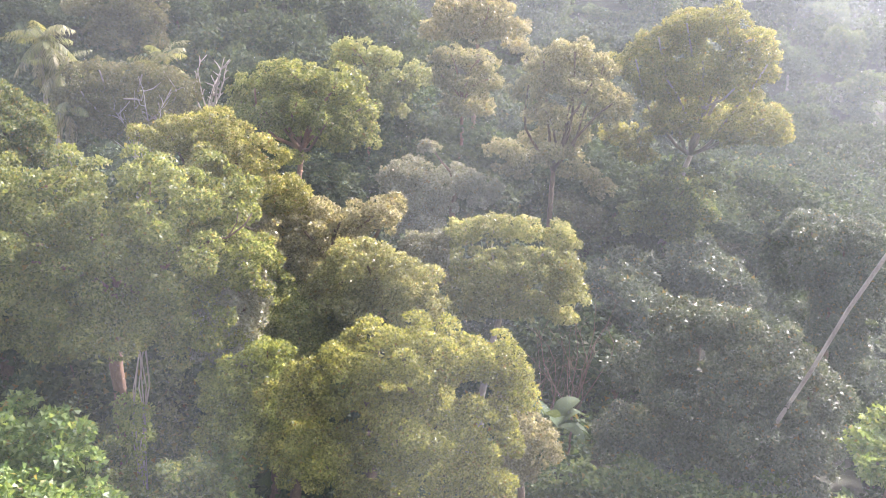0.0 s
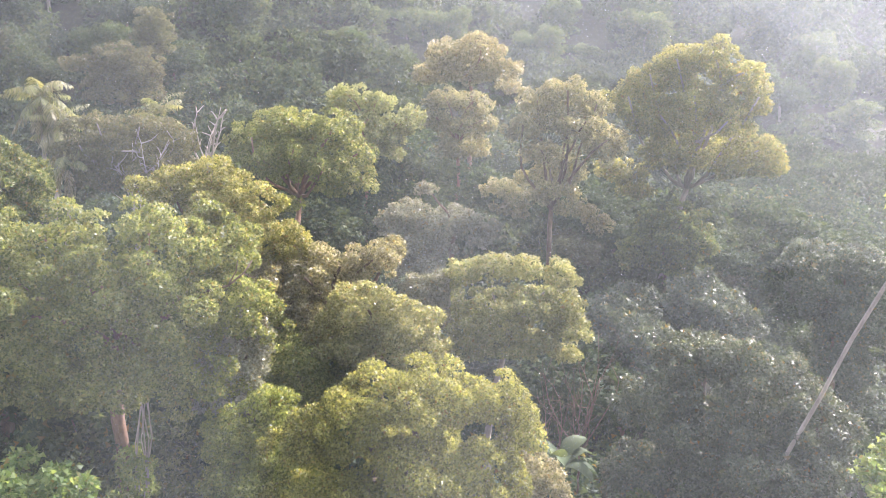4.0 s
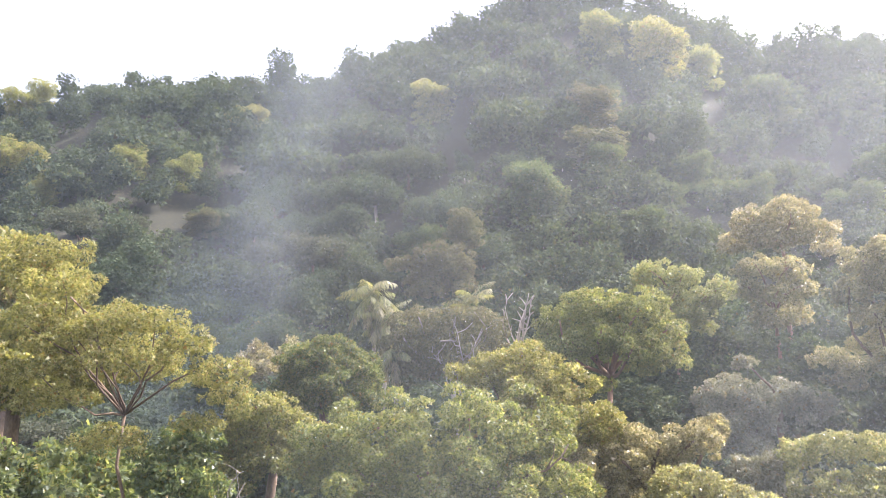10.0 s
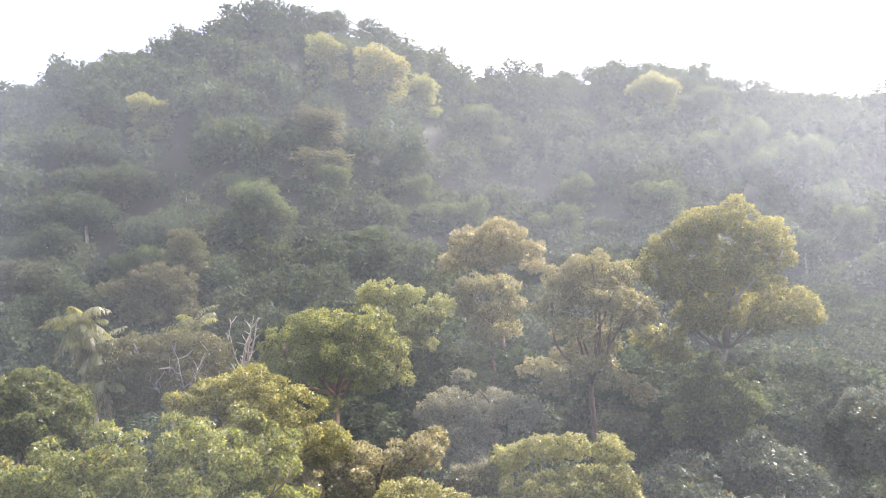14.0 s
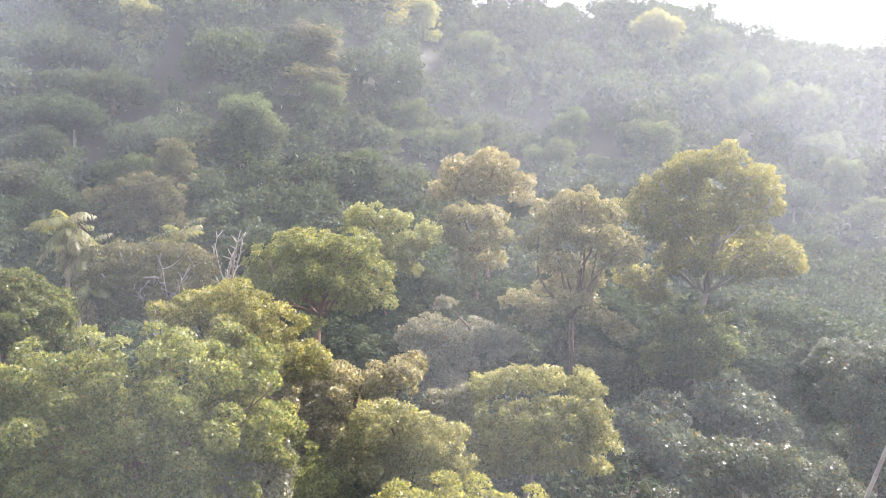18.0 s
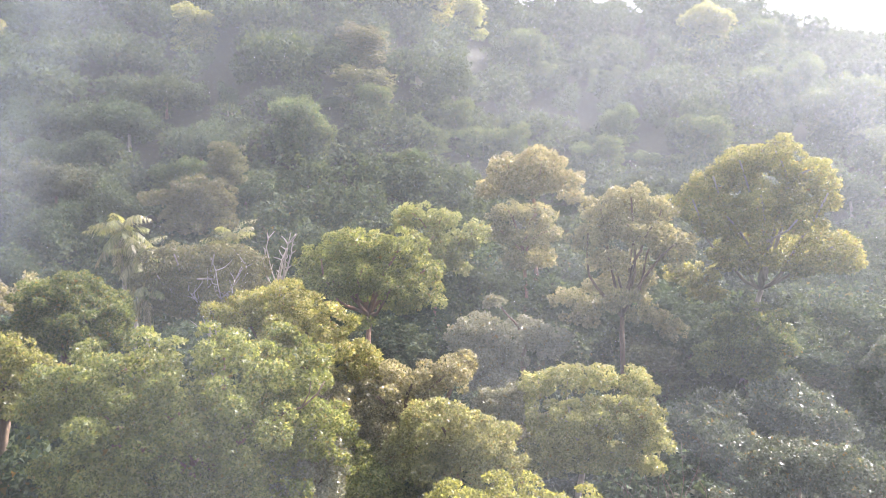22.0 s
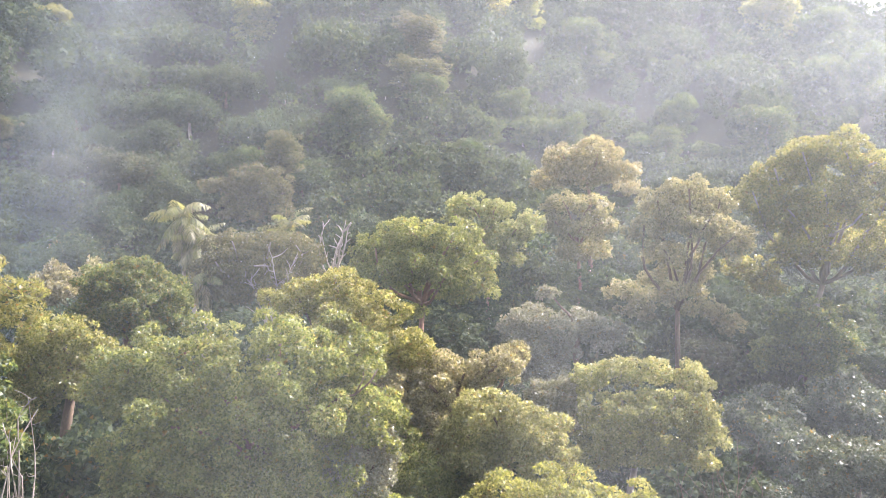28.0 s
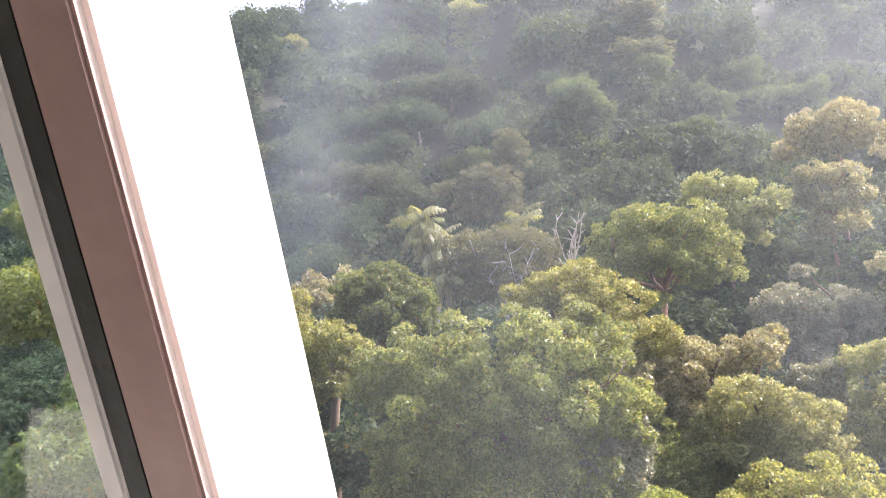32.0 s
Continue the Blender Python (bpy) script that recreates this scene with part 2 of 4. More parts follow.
def part(name, me, parent, label=""):
    ob = new(name, me)
    ob.parent = parent
    if label:
        tagged(ob, label)
    return ob


def limb_part(name, pts, r0, r1, mat, parent, sides=7):
    k = len(pts)
    v, f = tube(pts, [r0 + (r1 - r0) * (i / (k - 1)) ** 0.8 for i in range(k)], sides)
    return part(name, mesh_of(name, v, f, mat), parent)


# ---- the lie of the land ----
RIDGE = [(-180, 10), (-60, 10.5), (-48, 11.6), (-41, 14.1), (-33, 14.4), (-29, 14.3), (-24, 16.1), (-20, 17.0), (-16, 18.6), (-12, 19.2), (-7, 18.6),
         (-2.5, 16.2), (-0.5, 14.6), (5, 14.6), (9, 15.0), (13, 14.2), (17, 12.5), (20, 11.5), (28, 9.9), (45, 9), (180, 9)]
RIDGE_AT = 140.0


def ground(x, y):
    """The valley floor is level near the house, then the hillside climbs to the ridge."""
    d, az = math.hypot(x, y), math.degrees(math.atan2(x, y))
    top = EYE_Z + RIDGE_AT * math.tan(radians(float(np.interp(az, *zip(*RIDGE))))) - 6.0
    front = 0.5 - 0.5 * math.cos(math.pi * min(1, max(0, (115 - abs(az)) / 40)))
    s = (d - 46) / (RIDGE_AT - 46)
    h = 0.0
    if s > 0:
        h = top * (min(s, 1) ** 1.12) * (1 - 0.25 * min(1, max(0, (d - RIDGE_AT) / 400)))
    h += 0.35 * noise.noise((x * 0.09, y * 0.09, 0)) + 1.4 * noise.noise((x * 0.02, y * 0.02, 3)) * min(1, max(0, s * 3))
    return h * front - 0.2


def polar(az, d, z=None):
    x, y = d * math.sin(radians(az)), d * math.cos(radians(az))
    return Vector((x, y, ground(x, y) if z is None else z))


def make_ground():
    rings = [0.0] + [4 + 3.2 * k for k in range(60)] + [210, 240, 300, 400, 600, 1000, 1800, 3200]
    n_az = 180
    v = [(0, 0, ground(0, 0))]
    for d in rings[1:]:
        for k in range(n_az):
            a = 2 * math.pi * k / n_az
            x, y = d * math.sin(a), d * math.cos(a)
            v.append((x, y, ground(x, y)))
    f = [(0, 1 + (k + 1) % n_az, 1 + k) for k in range(n_az)]
    for r in range(len(rings) - 2):
        for k in range(n_az):
            a, b = 1 + r * n_az + k, 1 + r * n_az + (k + 1) % n_az
            f.append((a, b, b + n_az, a + n_az))
    me = mesh_of("ground", v, f, SHADED_SOIL)
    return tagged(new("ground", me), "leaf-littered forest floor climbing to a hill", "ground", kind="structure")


make_ground()


# ---- trees ----
def lobes_for(rng, hw, hh, n):
    """Overlapping boughs that fill a crown of that half width and half height."""
    out = [(0, 0, -0.1 * hh, hw * 0.62, hw * 0.62, hh * 0.62)]
    for k in range(n):
        a = 6.28 * (k * 0.618 + 0.12 * rng.random())
        up = -0.75 + 1.45 * ((k * 0.37 + 0.2 * rng.random()) % 1)
        out_r = math.sqrt(max(0.05, 1 - up * up)) * 0.62
        s = 0.30 + 0.18 * rng.random()
        out.append((hw * out_r * math.cos(a), hw * out_r * math.sin(a), hh * up * 0.66, hw * s, hw * s, hh * s * 1.05))
    return out


def tree(label, az, d, z, hw, hh, leaf="green", size=0.2, n=9, seed=1, cover=2.0, bark=None, trunk_r=None, lean=0.0, lobes=None,
         limbs=5, category="tree", name="tree", under=0.6, fork=0.55, front=0.0):
    """A broadleaf tree d metres from the window at azimuth az, its crown's middle at height z. lobes: boughs across, away and up from the crown's middle."""
    rng = np.random.default_rng(seed)
    size *= 0.6 if lobes else 0.95
    cover *= 0.78
    foot = polar(az + lean, d)
    root = new(name)
    root.location = foot
    root.rotation_euler = (0, 0, -radians(az))
    tagged(root, label, category)
    bark = bark or BARK
    mid = Vector((-math.sin(radians(lean)) * d, 0, z - foot.z))
    # the far side of the crown rounds off the boughs that are set out
    shape = lobes_for(rng, hw, hh, n) if lobes is None else lobes + [(0, 0.42 * hw, -0.25 * hh, 0.5 * hw, 0.42 * hw, 0.42 * hh)]
    shape = [(mid.x + a, mid.y + b, mid.z + c, rx, ry, rz) for a, b, c, rx, ry, rz in shape]
    r = trunk_r or 0.035 * (z - foot.z + hh) * 0.55
    low = Vector((mid.x * 0.75, mid.y, mid.z - hh * fork))
    pts = bend(rng, (0, 0, -0.3), tuple(low), 0.03, 8)
    limb_part("trunk", pts, r * 1.15, r * 0.7, bark, root, 9)
    rising = [k for k in range(len(shape)) if shape[k][2] > low.z + (0.15 + 0.3 * front) * hh]
    order = sorted(rising, key=lambda k: -shape[k][3])[:limbs]
    for k in order:
        b = shape[k]
        limb_part("limb", bend(rng, pts[-1], (b[0], b[1] - front * b[4], b[2] + b[5] * 0.3), 0.10, 6), r * 0.62, r * (0.12 + 0.1 * front), bark, root)
    me = quads_mesh("crown", foliage(rng, shape, size, cover, under), LEAF[leaf])
    part("crown", me, root)
    return root


# the big crowns before the window
great = tree("large spreading broadleaf tree with sunlit olive-green boughs", -20.9, 27, 10.7, 4.5, 3.2, "broad", 0.16, seed=11, trunk_r=0.26, bark=RED_BARK, limbs=8, cover=1.6,
     lobes=[(-1.91, -1.52, 1.62, 1.51, 1.39, 1.28), (-3.23, -1.05, 1.09, 1.24, 1.28, 1.33), (0.72, -1.99, 1.86, 1.59, 1.46, 1.33), (2.62, -1.05, 1.52, 1.33, 1.3, 1.28), (-0.53, -2.32, 0.68, 1.59, 1.42, 1.24), (-2.21, -2.42, -0.27, 1.77, 1.55, 1.33), (1.23, -1.97, -0.04, 1.68, 1.51, 1.33), (-2.81, -2.18, -1.4, 1.42, 1.33, 1.24), (-0.51, -2.23, -1.72, 1.95, 1.64, 1.33), (1.76, -1.91, -2, 1.59, 1.42, 1.24), (3.25, -1.92, -0.06, 0.97, 1.02, 1.06)])
into = (Matrix.Translation(great.location) @ Matrix.Rotation(radians(20.9), 4, "Z")).inverted()
rng = np.random.default_rng(5)


def aloft(az, d, el):
    """A point d metres off at azimuth az, el degrees above or below the window's height."""
    return polar(az, d, EYE_Z + d * math.tan(radians(el)))


arch = [tuple(into @ aloft(a, d, e)) for a, d, e in ((-17.6, 25.6, -14.2), (-16.6, 25.0, -13.4), (-15.4, 24.6, -12.7), (-14.4, 24.4, -12.5), (-13.4, 24.4, -11.7), (-12.9, 24.4, -10.9))]
bare = limb_part("bare_branch", arch, 0.055, 0.02, BARK, great)
limb_part("twig", [arch[3], tuple(into @ aloft(-13.9, 24.2, -11.6)), tuple(into @ aloft(-13.8, 24.1, -10.9))], 0.028, 0.01, BARK, bare, 5)
limb_part("twig", [arch[4], tuple(into @ aloft(-12.8, 24.2, -12.0)), tuple(into @ aloft(-12.4, 24.1, -11.7))], 0.026, 0.01, BARK, bare, 5)
for k in range(7):
    a = -20.4 + rng.uniform(-0.3, 1.3)
    limb_part("hanging_vine", [tuple(into @ aloft(a + 0.25 * math.sin(s * 2.1 + k), 25.2, -19.5 - s * rng.uniform(2.0, 2.6))) for s in range(5)], 0.022, 0.016, PALE_BARK, great, 5)
climb = [tuple(into @ aloft(a, 25.3, e)) for a, e in ((-20.3, -23.6), (-20.0, -25.0), (-20.3, -27.2), (-19.9, -28.6))]
part("climber", quads_mesh("climber", foliage(rng, [(*p, 0.5, 0.45, 0.55) for p in climb], 0.12, 1.1, clumps=9), LEAF["lime"]), great, "yellow-green climber clinging to the trunk")
tree("sunlit olive tree rising behind a larger crown", -14.2, 33, 12.3, 3.3, 2.1, "olive", 0.16, seed=66, cover=1.6, trunk_r=0.2,
     lobes=[(-2.24, -0.82, 1.03, 1.24, 1.02, 0.79), (-0.85, -0.94, 1.27, 1.37, 1.16, 0.94), (0.29, -1.91, 0.57, 1.24, 1.15, 1.05), (1.26, -1.52, -0.69, 1.2, 1.12, 1.05), (-0.42, -1.84, 0.12, 1.49, 1.31, 1.12), (2.23, -0.99, -1.43, 1, 0.93, 0.87)])
# Added tree: stands for the great crown's lit edge, its glint in silvery leaves.
tree("silvery stand-in for the sunlit edge of the large crown", -13.6, 26, 9.1, 1.0, 1.5, "silver", 0.15, seed=67, cover=1.6,
     lobes=[(-0.17, -0.31, 0.75, 0.97, 0.97, 0.97), (0.26, -0.45, -0.03, 0.59, 0.78, 0.97), (-0.3, -0.76, -0.73, 0.92, 0.99, 1.04), (0.07, -0.06, 1.09, 0.65, 0.61, 0.58)])
tree("broadleaf tree with bright yellow-green rounded crown", -4.2, 29, 9.5, 2.3, 1.4, "cream", 0.16, seed=12, cover=1.7,
     lobes=[(-0.67, -1.04, 0.5, 1.41, 1.19, 0.96), (0.51, -1.04, 0.07, 1.28, 1.09, 0.9), (1.38, -1.11, -0.73, 0.81, 0.77, 0.73), (-1.39, -0.85, -0.43, 1.06, 1.01, 0.96), (-0.02, -1.32, -0.66, 1.39, 1.12, 0.85)])
tree("broadleaf tree with pale pinkish sunlit leaves and long side bough", -7.5, 32, 9.3, 3.1, 2.3, "pale", 0.17, seed=13, cover=1.6, limbs=7, front=0.8,
     lobes=[(-1.04, -1.22, 1.05, 1.33, 1.18, 1.02), (0.19, -0.87, 1.47, 1.23, 1, 0.77), (1.32, -0.72, 1.75, 0.98, 0.79, 0.61), (2.09, 0.5, 2.01, 0.61, 0.52, 0.44), (-2.04, -1.29, 0.26, 1.33, 1.31, 1.28), (-0.87, -1.86, -0.56, 1.28, 1.22, 1.16), (-1.36, -1.18, -1.45, 1.16, 1.09, 1.02)])
tree("dense yellow-olive tree with broad domed crown", -1.9, 24, 6.9, 4.0, 3.0, "gold", 0.14, seed=14, cover=1.6, trunk_r=0.24,
     lobes=[(-0.41, -1.25, 1.97, 1.5, 1.26, 1.02), (1.06, -1.01, 1.91, 1.18, 1.06, 0.95), (-1.83, -1.75, 1.3, 1.26, 1.14, 1.02), (2.3, -0.72, 1.77, 0.91, 0.87, 0.82), (3.01, -0.96, 1.16, 0.66, 0.76, 0.87), (2.18, -1.91, 0.2, 0.98, 1, 1.02), (0.04, -1.8, 0.02, 1.58, 1.38, 1.18), (-1.9, -2.29, -0.61, 1.34, 1.22, 1.1), (1.99, -1.72, -1.6, 1.18, 1.14, 1.1), (-0.33, -1.91, -1.97, 1.5, 1.3, 1.1), (-2.94, -1.51, 0.59, 0.95, 0.91, 0.87), (-3.03, -1.15, -1.16, 0.95, 0.95, 0.95)])
tree("yellow-olive tree growing among larger crowns", -12.2, 25, 6.8, 1.6, 1.7, "gold", 0.15, seed=15, cover=1.6,
     lobes=[(-0.38, -0.61, 0.8, 1.08, 0.96, 0.83), (0.26, -0.32, 1.16, 0.79, 0.74, 0.68), (-0.85, -0.87, 0.28, 0.83, 0.79, 0.74), (-0.03, -0.72, -0.26, 1.38, 1.18, 0.98), (-0.66, -0.87, -1.06, 1.08, 0.94, 0.79), (0.83, -0.9, -0.99, 0.98, 0.94, 0.89)])
tree("small tree with pale leaves below a domed crown", 6.4, 25.5, 5.7, 1.1, 1.4, "pale", 0.15, seed=17,
     lobes=[(0.05, -0.51, 0.38, 0.7, 0.67, 0.64), (0.54, -0.47, -0.21, 0.57, 0.6, 0.64), (-0.11, -0.83, -0.77, 0.67, 0.64, 0.6), (-0.53, -0.05, 0.96, 0.5, 0.5, 0.5)])
tree("pale sunlit broadleaf tree with clumped rounded boughs", 4.7, 35, 8.7, 3.1, 2.4, "cream", 0.18, seed=18, cover=1.6, bark=PALE_BARK, trunk_r=0.16, limbs=8, lean=-2.0,
     lobes=[(-2.17, -0.48, 1.3, 0.69, 0.69, 0.69), (-1.04, -0.59, 1.68, 0.69, 0.69, 0.69), (0.22, -0.94, 1.75, 0.64, 0.62, 0.6), (1.63, -0.53, 1.46, 0.74, 0.74, 0.74), (2.18, -1.26, -0.54, 0.78, 0.76, 0.74), (2.11, -0.63, -1.69, 0.55, 0.51, 0.46), (0.6, -1.37, -1.08, 1.26, 1, 0.74), (-1.38, -1.74, 0.18, 1.26, 1.11, 0.96), (0.47, -1.47, 0.35, 1.15, 1.06, 0.96), (1.73, -1.16, 0.48, 0.87, 0.84, 0.8), (-1.95, -1.32, -1.45, 1.1, 1.01, 0.92), (-0.79, -1.37, -1.22, 1.03, 0.92, 0.8)])
tree("pale tree beside a clump-crowned tree", -0.8, 36, 8.8, 1.6, 1.3, "silver", 0.18, seed=68, cover=1.6,
     lobes=[(0.09, -0.81, 0.3, 1.13, 0.95, 0.76), (-0.76, -0.56, 0.36, 0.71, 0.69, 0.66), (0.63, -1.1, -0.52, 0.99, 0.92, 0.85), (-0.33, -0.71, -0.6, 0.95, 0.83, 0.71), (0.77, -0.5, 0.72, 0.59, 0.59, 0.59)])
tree("broad grey-green tree with glossy leaves down to the ground", 19.5, 32, 5.9, 4.4, 3.6, "grey", 0.21, seed=19, cover=1.6, under=0.8,
     lobes=[(-1.6, -1, 2.48, 1.26, 1.18, 1.09), (-0.13, -0.99, 2.52, 1.26, 1.1, 0.95), (1.16, -1.73, 2.13, 1.3, 1.23, 1.16), (2.55, -1.42, 0.96, 1.26, 1.24, 1.22), (-2.71, -1.74, 0.77, 1.37, 1.31, 1.26), (-3.14, -1.72, -1.77, 1.26, 1.31, 1.37), (-0.65, -1.84, 0.49, 1.79, 1.68, 1.58), (1.21, -2.76, -0.2, 1.79, 1.63, 1.47), (3.13, -1.67, -0.38, 1.01, 1.01, 1.01), (-1.75, -2.01, -1.96, 1.68, 1.58, 1.47), (0.3, -2.77, -2.18, 1.89, 1.63, 1.37), (2.41, -1.65, -1.86, 1.26, 1.16, 1.05)])
tree("tall grey-green tree hung with creepers", 24.6, 43, 7.6, 2.7, 3.8, "grey", 0.22, seed=20, under=0.8,
     lobes=[(-1.37, -0.22, 2.68, 1.35, 1.16, 0.96), (0.26, -0.13, 2.93, 1.41, 1.16, 0.9), (1.44, -0.85, 2.07, 1.13, 1.2, 1.27), (-0.66, -0.85, 1.18, 1.47, 1.41, 1.35), (0.85, -1.34, 0.65, 1.55, 1.48, 1.41), (0.44, -1.8, -1.32, 1.13, 1.27, 1.41), (1.15, -1.18, -2.81, 0.71, 0.85, 0.99)])
tree("olive-green tree closing the gap between larger crowns", -9.2, 28.5, 7.8, 1.9, 2.3, "olive", 0.105, n=9, seed=69, cover=1.6)
# Lime leaf colour holds the green flare brightness over this corner.
tree("green shrubby tree with leaves to the ground", -26.2, 21, 5.6, 2.5, 2.9, "lime", 0.18, n=10, seed=21, under=0.8)
tree("green understorey tree in half shade", -16.6, 21.5, 4.9, 1.5, 1.6, "green", 0.15, n=7, seed=22, under=0.8)
tree("green shrubby tree behind a reddish trunk", -24.2, 28.5, 4.0, 2.2, 2.8, "green", 0.2, n=7, seed=61, under=0.8)
tree("green shrubby tree beside a reddish trunk", -18.6, 28, 3.8, 2.2, 2.6, "green", 0.2, n=7, seed=62, under=0.8)
tree("green sapling with pale tips below larger crowns", -14.6, 22.5, 4.6, 1.4, 1.6, "lime", 0.16, n=6, seed=63, under=0.8)
tree("understorey tree below spreading boughs, leaves darkened for shade", -21.5, 30, 6.0, 3.0, 3.0, "dark", 0.26, n=8, seed=23, under=0.8)
tree("understorey tree with leaves darkened for deep shade", -11.0, 30, 5.5, 3.0, 3.2, "dark", 0.26, n=8, seed=24, under=0.8)
tree("bright green sapling at the edge of the clearing", 29.6, 23, 8.4, 1.3, 1.3, "lime", 0.16, n=6, seed=25)
# the middle row
tree("round-headed tree with golden-green crown on a bare trunk", -10.0, 45, 13.6, 3.8, 2.6, "olive", 0.2, seed=31, cover=1.3, bark=RED_BARK, trunk_r=0.18, limbs=9, front=0.9, fork=0.75,
     lobes=[(-2.31, -1.37, 0.79, 1.24, 1.15, 1.06), (-0.64, -1.07, 1.58, 1.48, 1.27, 1.06), (1.52, -1.66, 1.4, 1.54, 1.3, 1.06), (2.73, -1.2, 0.14, 1.06, 1.12, 1.18), (1.15, -2.11, -0.37, 1.54, 1.27, 1), (-1.72, -2.08, -0.19, 1.42, 1.18, 0.95), (-0.31, -1.58, 0.3, 1.77, 1.48, 1.18), (3.08, -1.23, -1.1, 0.71, 0.59, 0.47), (-3, -1.17, 0.19, 0.71, 0.74, 0.77), (-0.52, -1.5, -2.19, 0.71, 0.58, 0.44), (1.92, -1.89, -1.36, 0.77, 0.59, 0.41)])
tree("dark spreading tree with bare whitish twigs", -20.3, 48, 13.4, 3.6, 2.1, "rust", 0.2, seed=32, bark=PALE_BARK, trunk_r=0.16, limbs=8, cover=1.3, front=1.0,
     lobes=[(-1.61, -1.05, 1.26, 1.32, 1.07, 0.82), (0.33, -1.12, 1.19, 1.51, 1.17, 0.82), (1.9, -1.75, 0.5, 1.07, 1.1, 1.13), (-0.5, -1.6, -0.02, 1.73, 1.37, 1.01), (-2.42, -1.42, 0.22, 1.13, 0.98, 0.82), (0.92, -2.07, -0.88, 1.39, 1.2, 1.01), (-1.32, -1.33, -1.22, 1.42, 1.18, 0.95), (2.35, -1.67, -0.54, 0.82, 0.82, 0.82)])
tree("green tree with rounded crown behind larger boughs", -27.8, 42, 12.5, 2.3, 1.9, "green", 0.22, seed=33,
     lobes=[(-0.13, -0.93, 0.96, 1.32, 1.13, 0.94), (0.98, -0.95, 0.24, 0.99, 0.99, 0.99), (0.19, -1.75, -0.39, 1.65, 1.41, 1.16), (-1.11, -0.71, 0.58, 1.24, 1.17, 1.1), (-0.8, -1.3, -0.88, 1.38, 1.24, 1.1), (1.09, -1.28, -0.89, 0.94, 0.94, 0.94)])
tree("dense green tree among others at the forest edge", -28.7, 42, 12.7, 2.5, 1.6, "green", 0.2, seed=34,
     lobes=[(-1.05, -1.1, 0.48, 0.94, 0.94, 0.94), (0.28, -0.91, 0.7, 1.16, 1.02, 0.88), (1.6, -1.32, -0.02, 0.94, 0.91, 0.88), (-0.41, -1.11, -0.61, 1.43, 1.19, 0.94), (1.58, -0.92, -0.96, 0.94, 0.77, 0.61), (-1.6, -1.08, -0.83, 0.83, 0.8, 0.77)])
tree("sunlit green tree with loose boughs", -31.9, 36, 10.8, 2.6, 2.0, "olive", 0.2, seed=35, cover=1.5,
     lobes=[(-0.7, -0.84, 1.21, 1.18, 0.99, 0.8), (-1.37, -0.95, 0.35, 1.18, 1.02, 0.85), (0.41, -1.3, 0.92, 0.85, 0.78, 0.71), (-0.06, -1.22, -0.41, 1.42, 1.23, 1.04), (-1.61, -1.14, -0.97, 1.04, 0.99, 0.95), (1.64, -1.16, 0.29, 0.71, 0.59, 0.47), (1.07, -1.11, -0.02, 0.95, 0.9, 0.85)])
tree("tall tree with umbrella crown half in mist", -5.4, 60, 15.0, 3.4, 2.4, "cream", 0.26, seed=36, cover=1.2, trunk_r=0.13, limbs=7, front=1.0, bark=RED_BARK,
     lobes=[(-1.74, -0.68, 1.61, 1.5, 1.18, 0.87), (0.2, -1.07, 1.32, 1.26, 1.06, 0.87), (-2.49, -1.01, 0.96, 0.79, 0.67, 0.55), (1.62, -1.35, -0.07, 1.42, 1.18, 0.95), (2.57, -1.03, 0.56, 0.79, 0.83, 0.87), (0.49, -2.05, -0.91, 1.34, 1.06, 0.79), (1.32, -1.12, -1.84, 0.87, 0.71, 0.55), (-0.33, -2, 0.22, 0.95, 0.79, 0.63)])
tree("slender tree with dull green crown", 0.2, 64, 15.1, 2.8, 2.6, "pale", 0.28, seed=37, cover=1.2, trunk_r=0.16, front=1.0, bark=RED_BARK,
     lobes=[(-1.1, -0.66, 1.72, 1.6, 1.22, 0.84), (0.99, -0.69, 1.42, 1.26, 1.22, 1.18), (1.68, -1.42, 0.22, 0.92, 0.84, 0.76), (-1.64, -0.97, 0.25, 1.18, 1.01, 0.84), (0.25, -1.62, -0.06, 1.43, 1.09, 0.76), (-0.28, -1.67, -1.75, 1.26, 1.09, 0.92), (1.38, -1, -1.66, 1.09, 0.92, 0.76)])
tree("tall tree with layered olive crown on the slope", 0.7, 69, 19.7, 4.4, 2.1, "pale", 0.28, seed=38, cover=1.2, trunk_r=0.18, limbs=7, front=1.0, bark=RED_BARK,
     lobes=[(-1.74, -2.09, 0.42, 1.54, 1.4, 1.27), (0.68, -1.76, 0.76, 1.9, 1.63, 1.36), (2.75, -2.27, -0.45, 1.45, 1.22, 1), (-3.23, -1.11, -1.06, 1.18, 1.09, 1), (3.26, -0.37, -1.61, 1.09, 0.82, 0.54), (-0.78, -2.56, -0.85, 1.54, 1.27, 1), (1.21, -1.99, -0.75, 1.36, 1.13, 0.91)])
tree("olive tree with layered boughs at the foot of the hill", -21.6, 75, 17.4, 4.3, 2.5, "rust", 0.27, seed=64, cover=1.4, trunk_r=0.16,
     lobes=[(1, -1.53, 1.47, 2.36, 1.67, 0.98), (-1.34, -1.68, 0.65, 2.07, 1.38, 0.69), (2.53, -2.04, 0.66, 1.48, 1.33, 1.18), (0.8, -1.84, -0.12, 2.56, 1.82, 1.08), (0.16, -2.26, -1.52, 2.07, 1.48, 0.89), (2.33, -2.01, -1.41, 1.97, 1.53, 1.08), (-2.6, -1.38, 0.71, 0.98, 0.71, 0.44)])
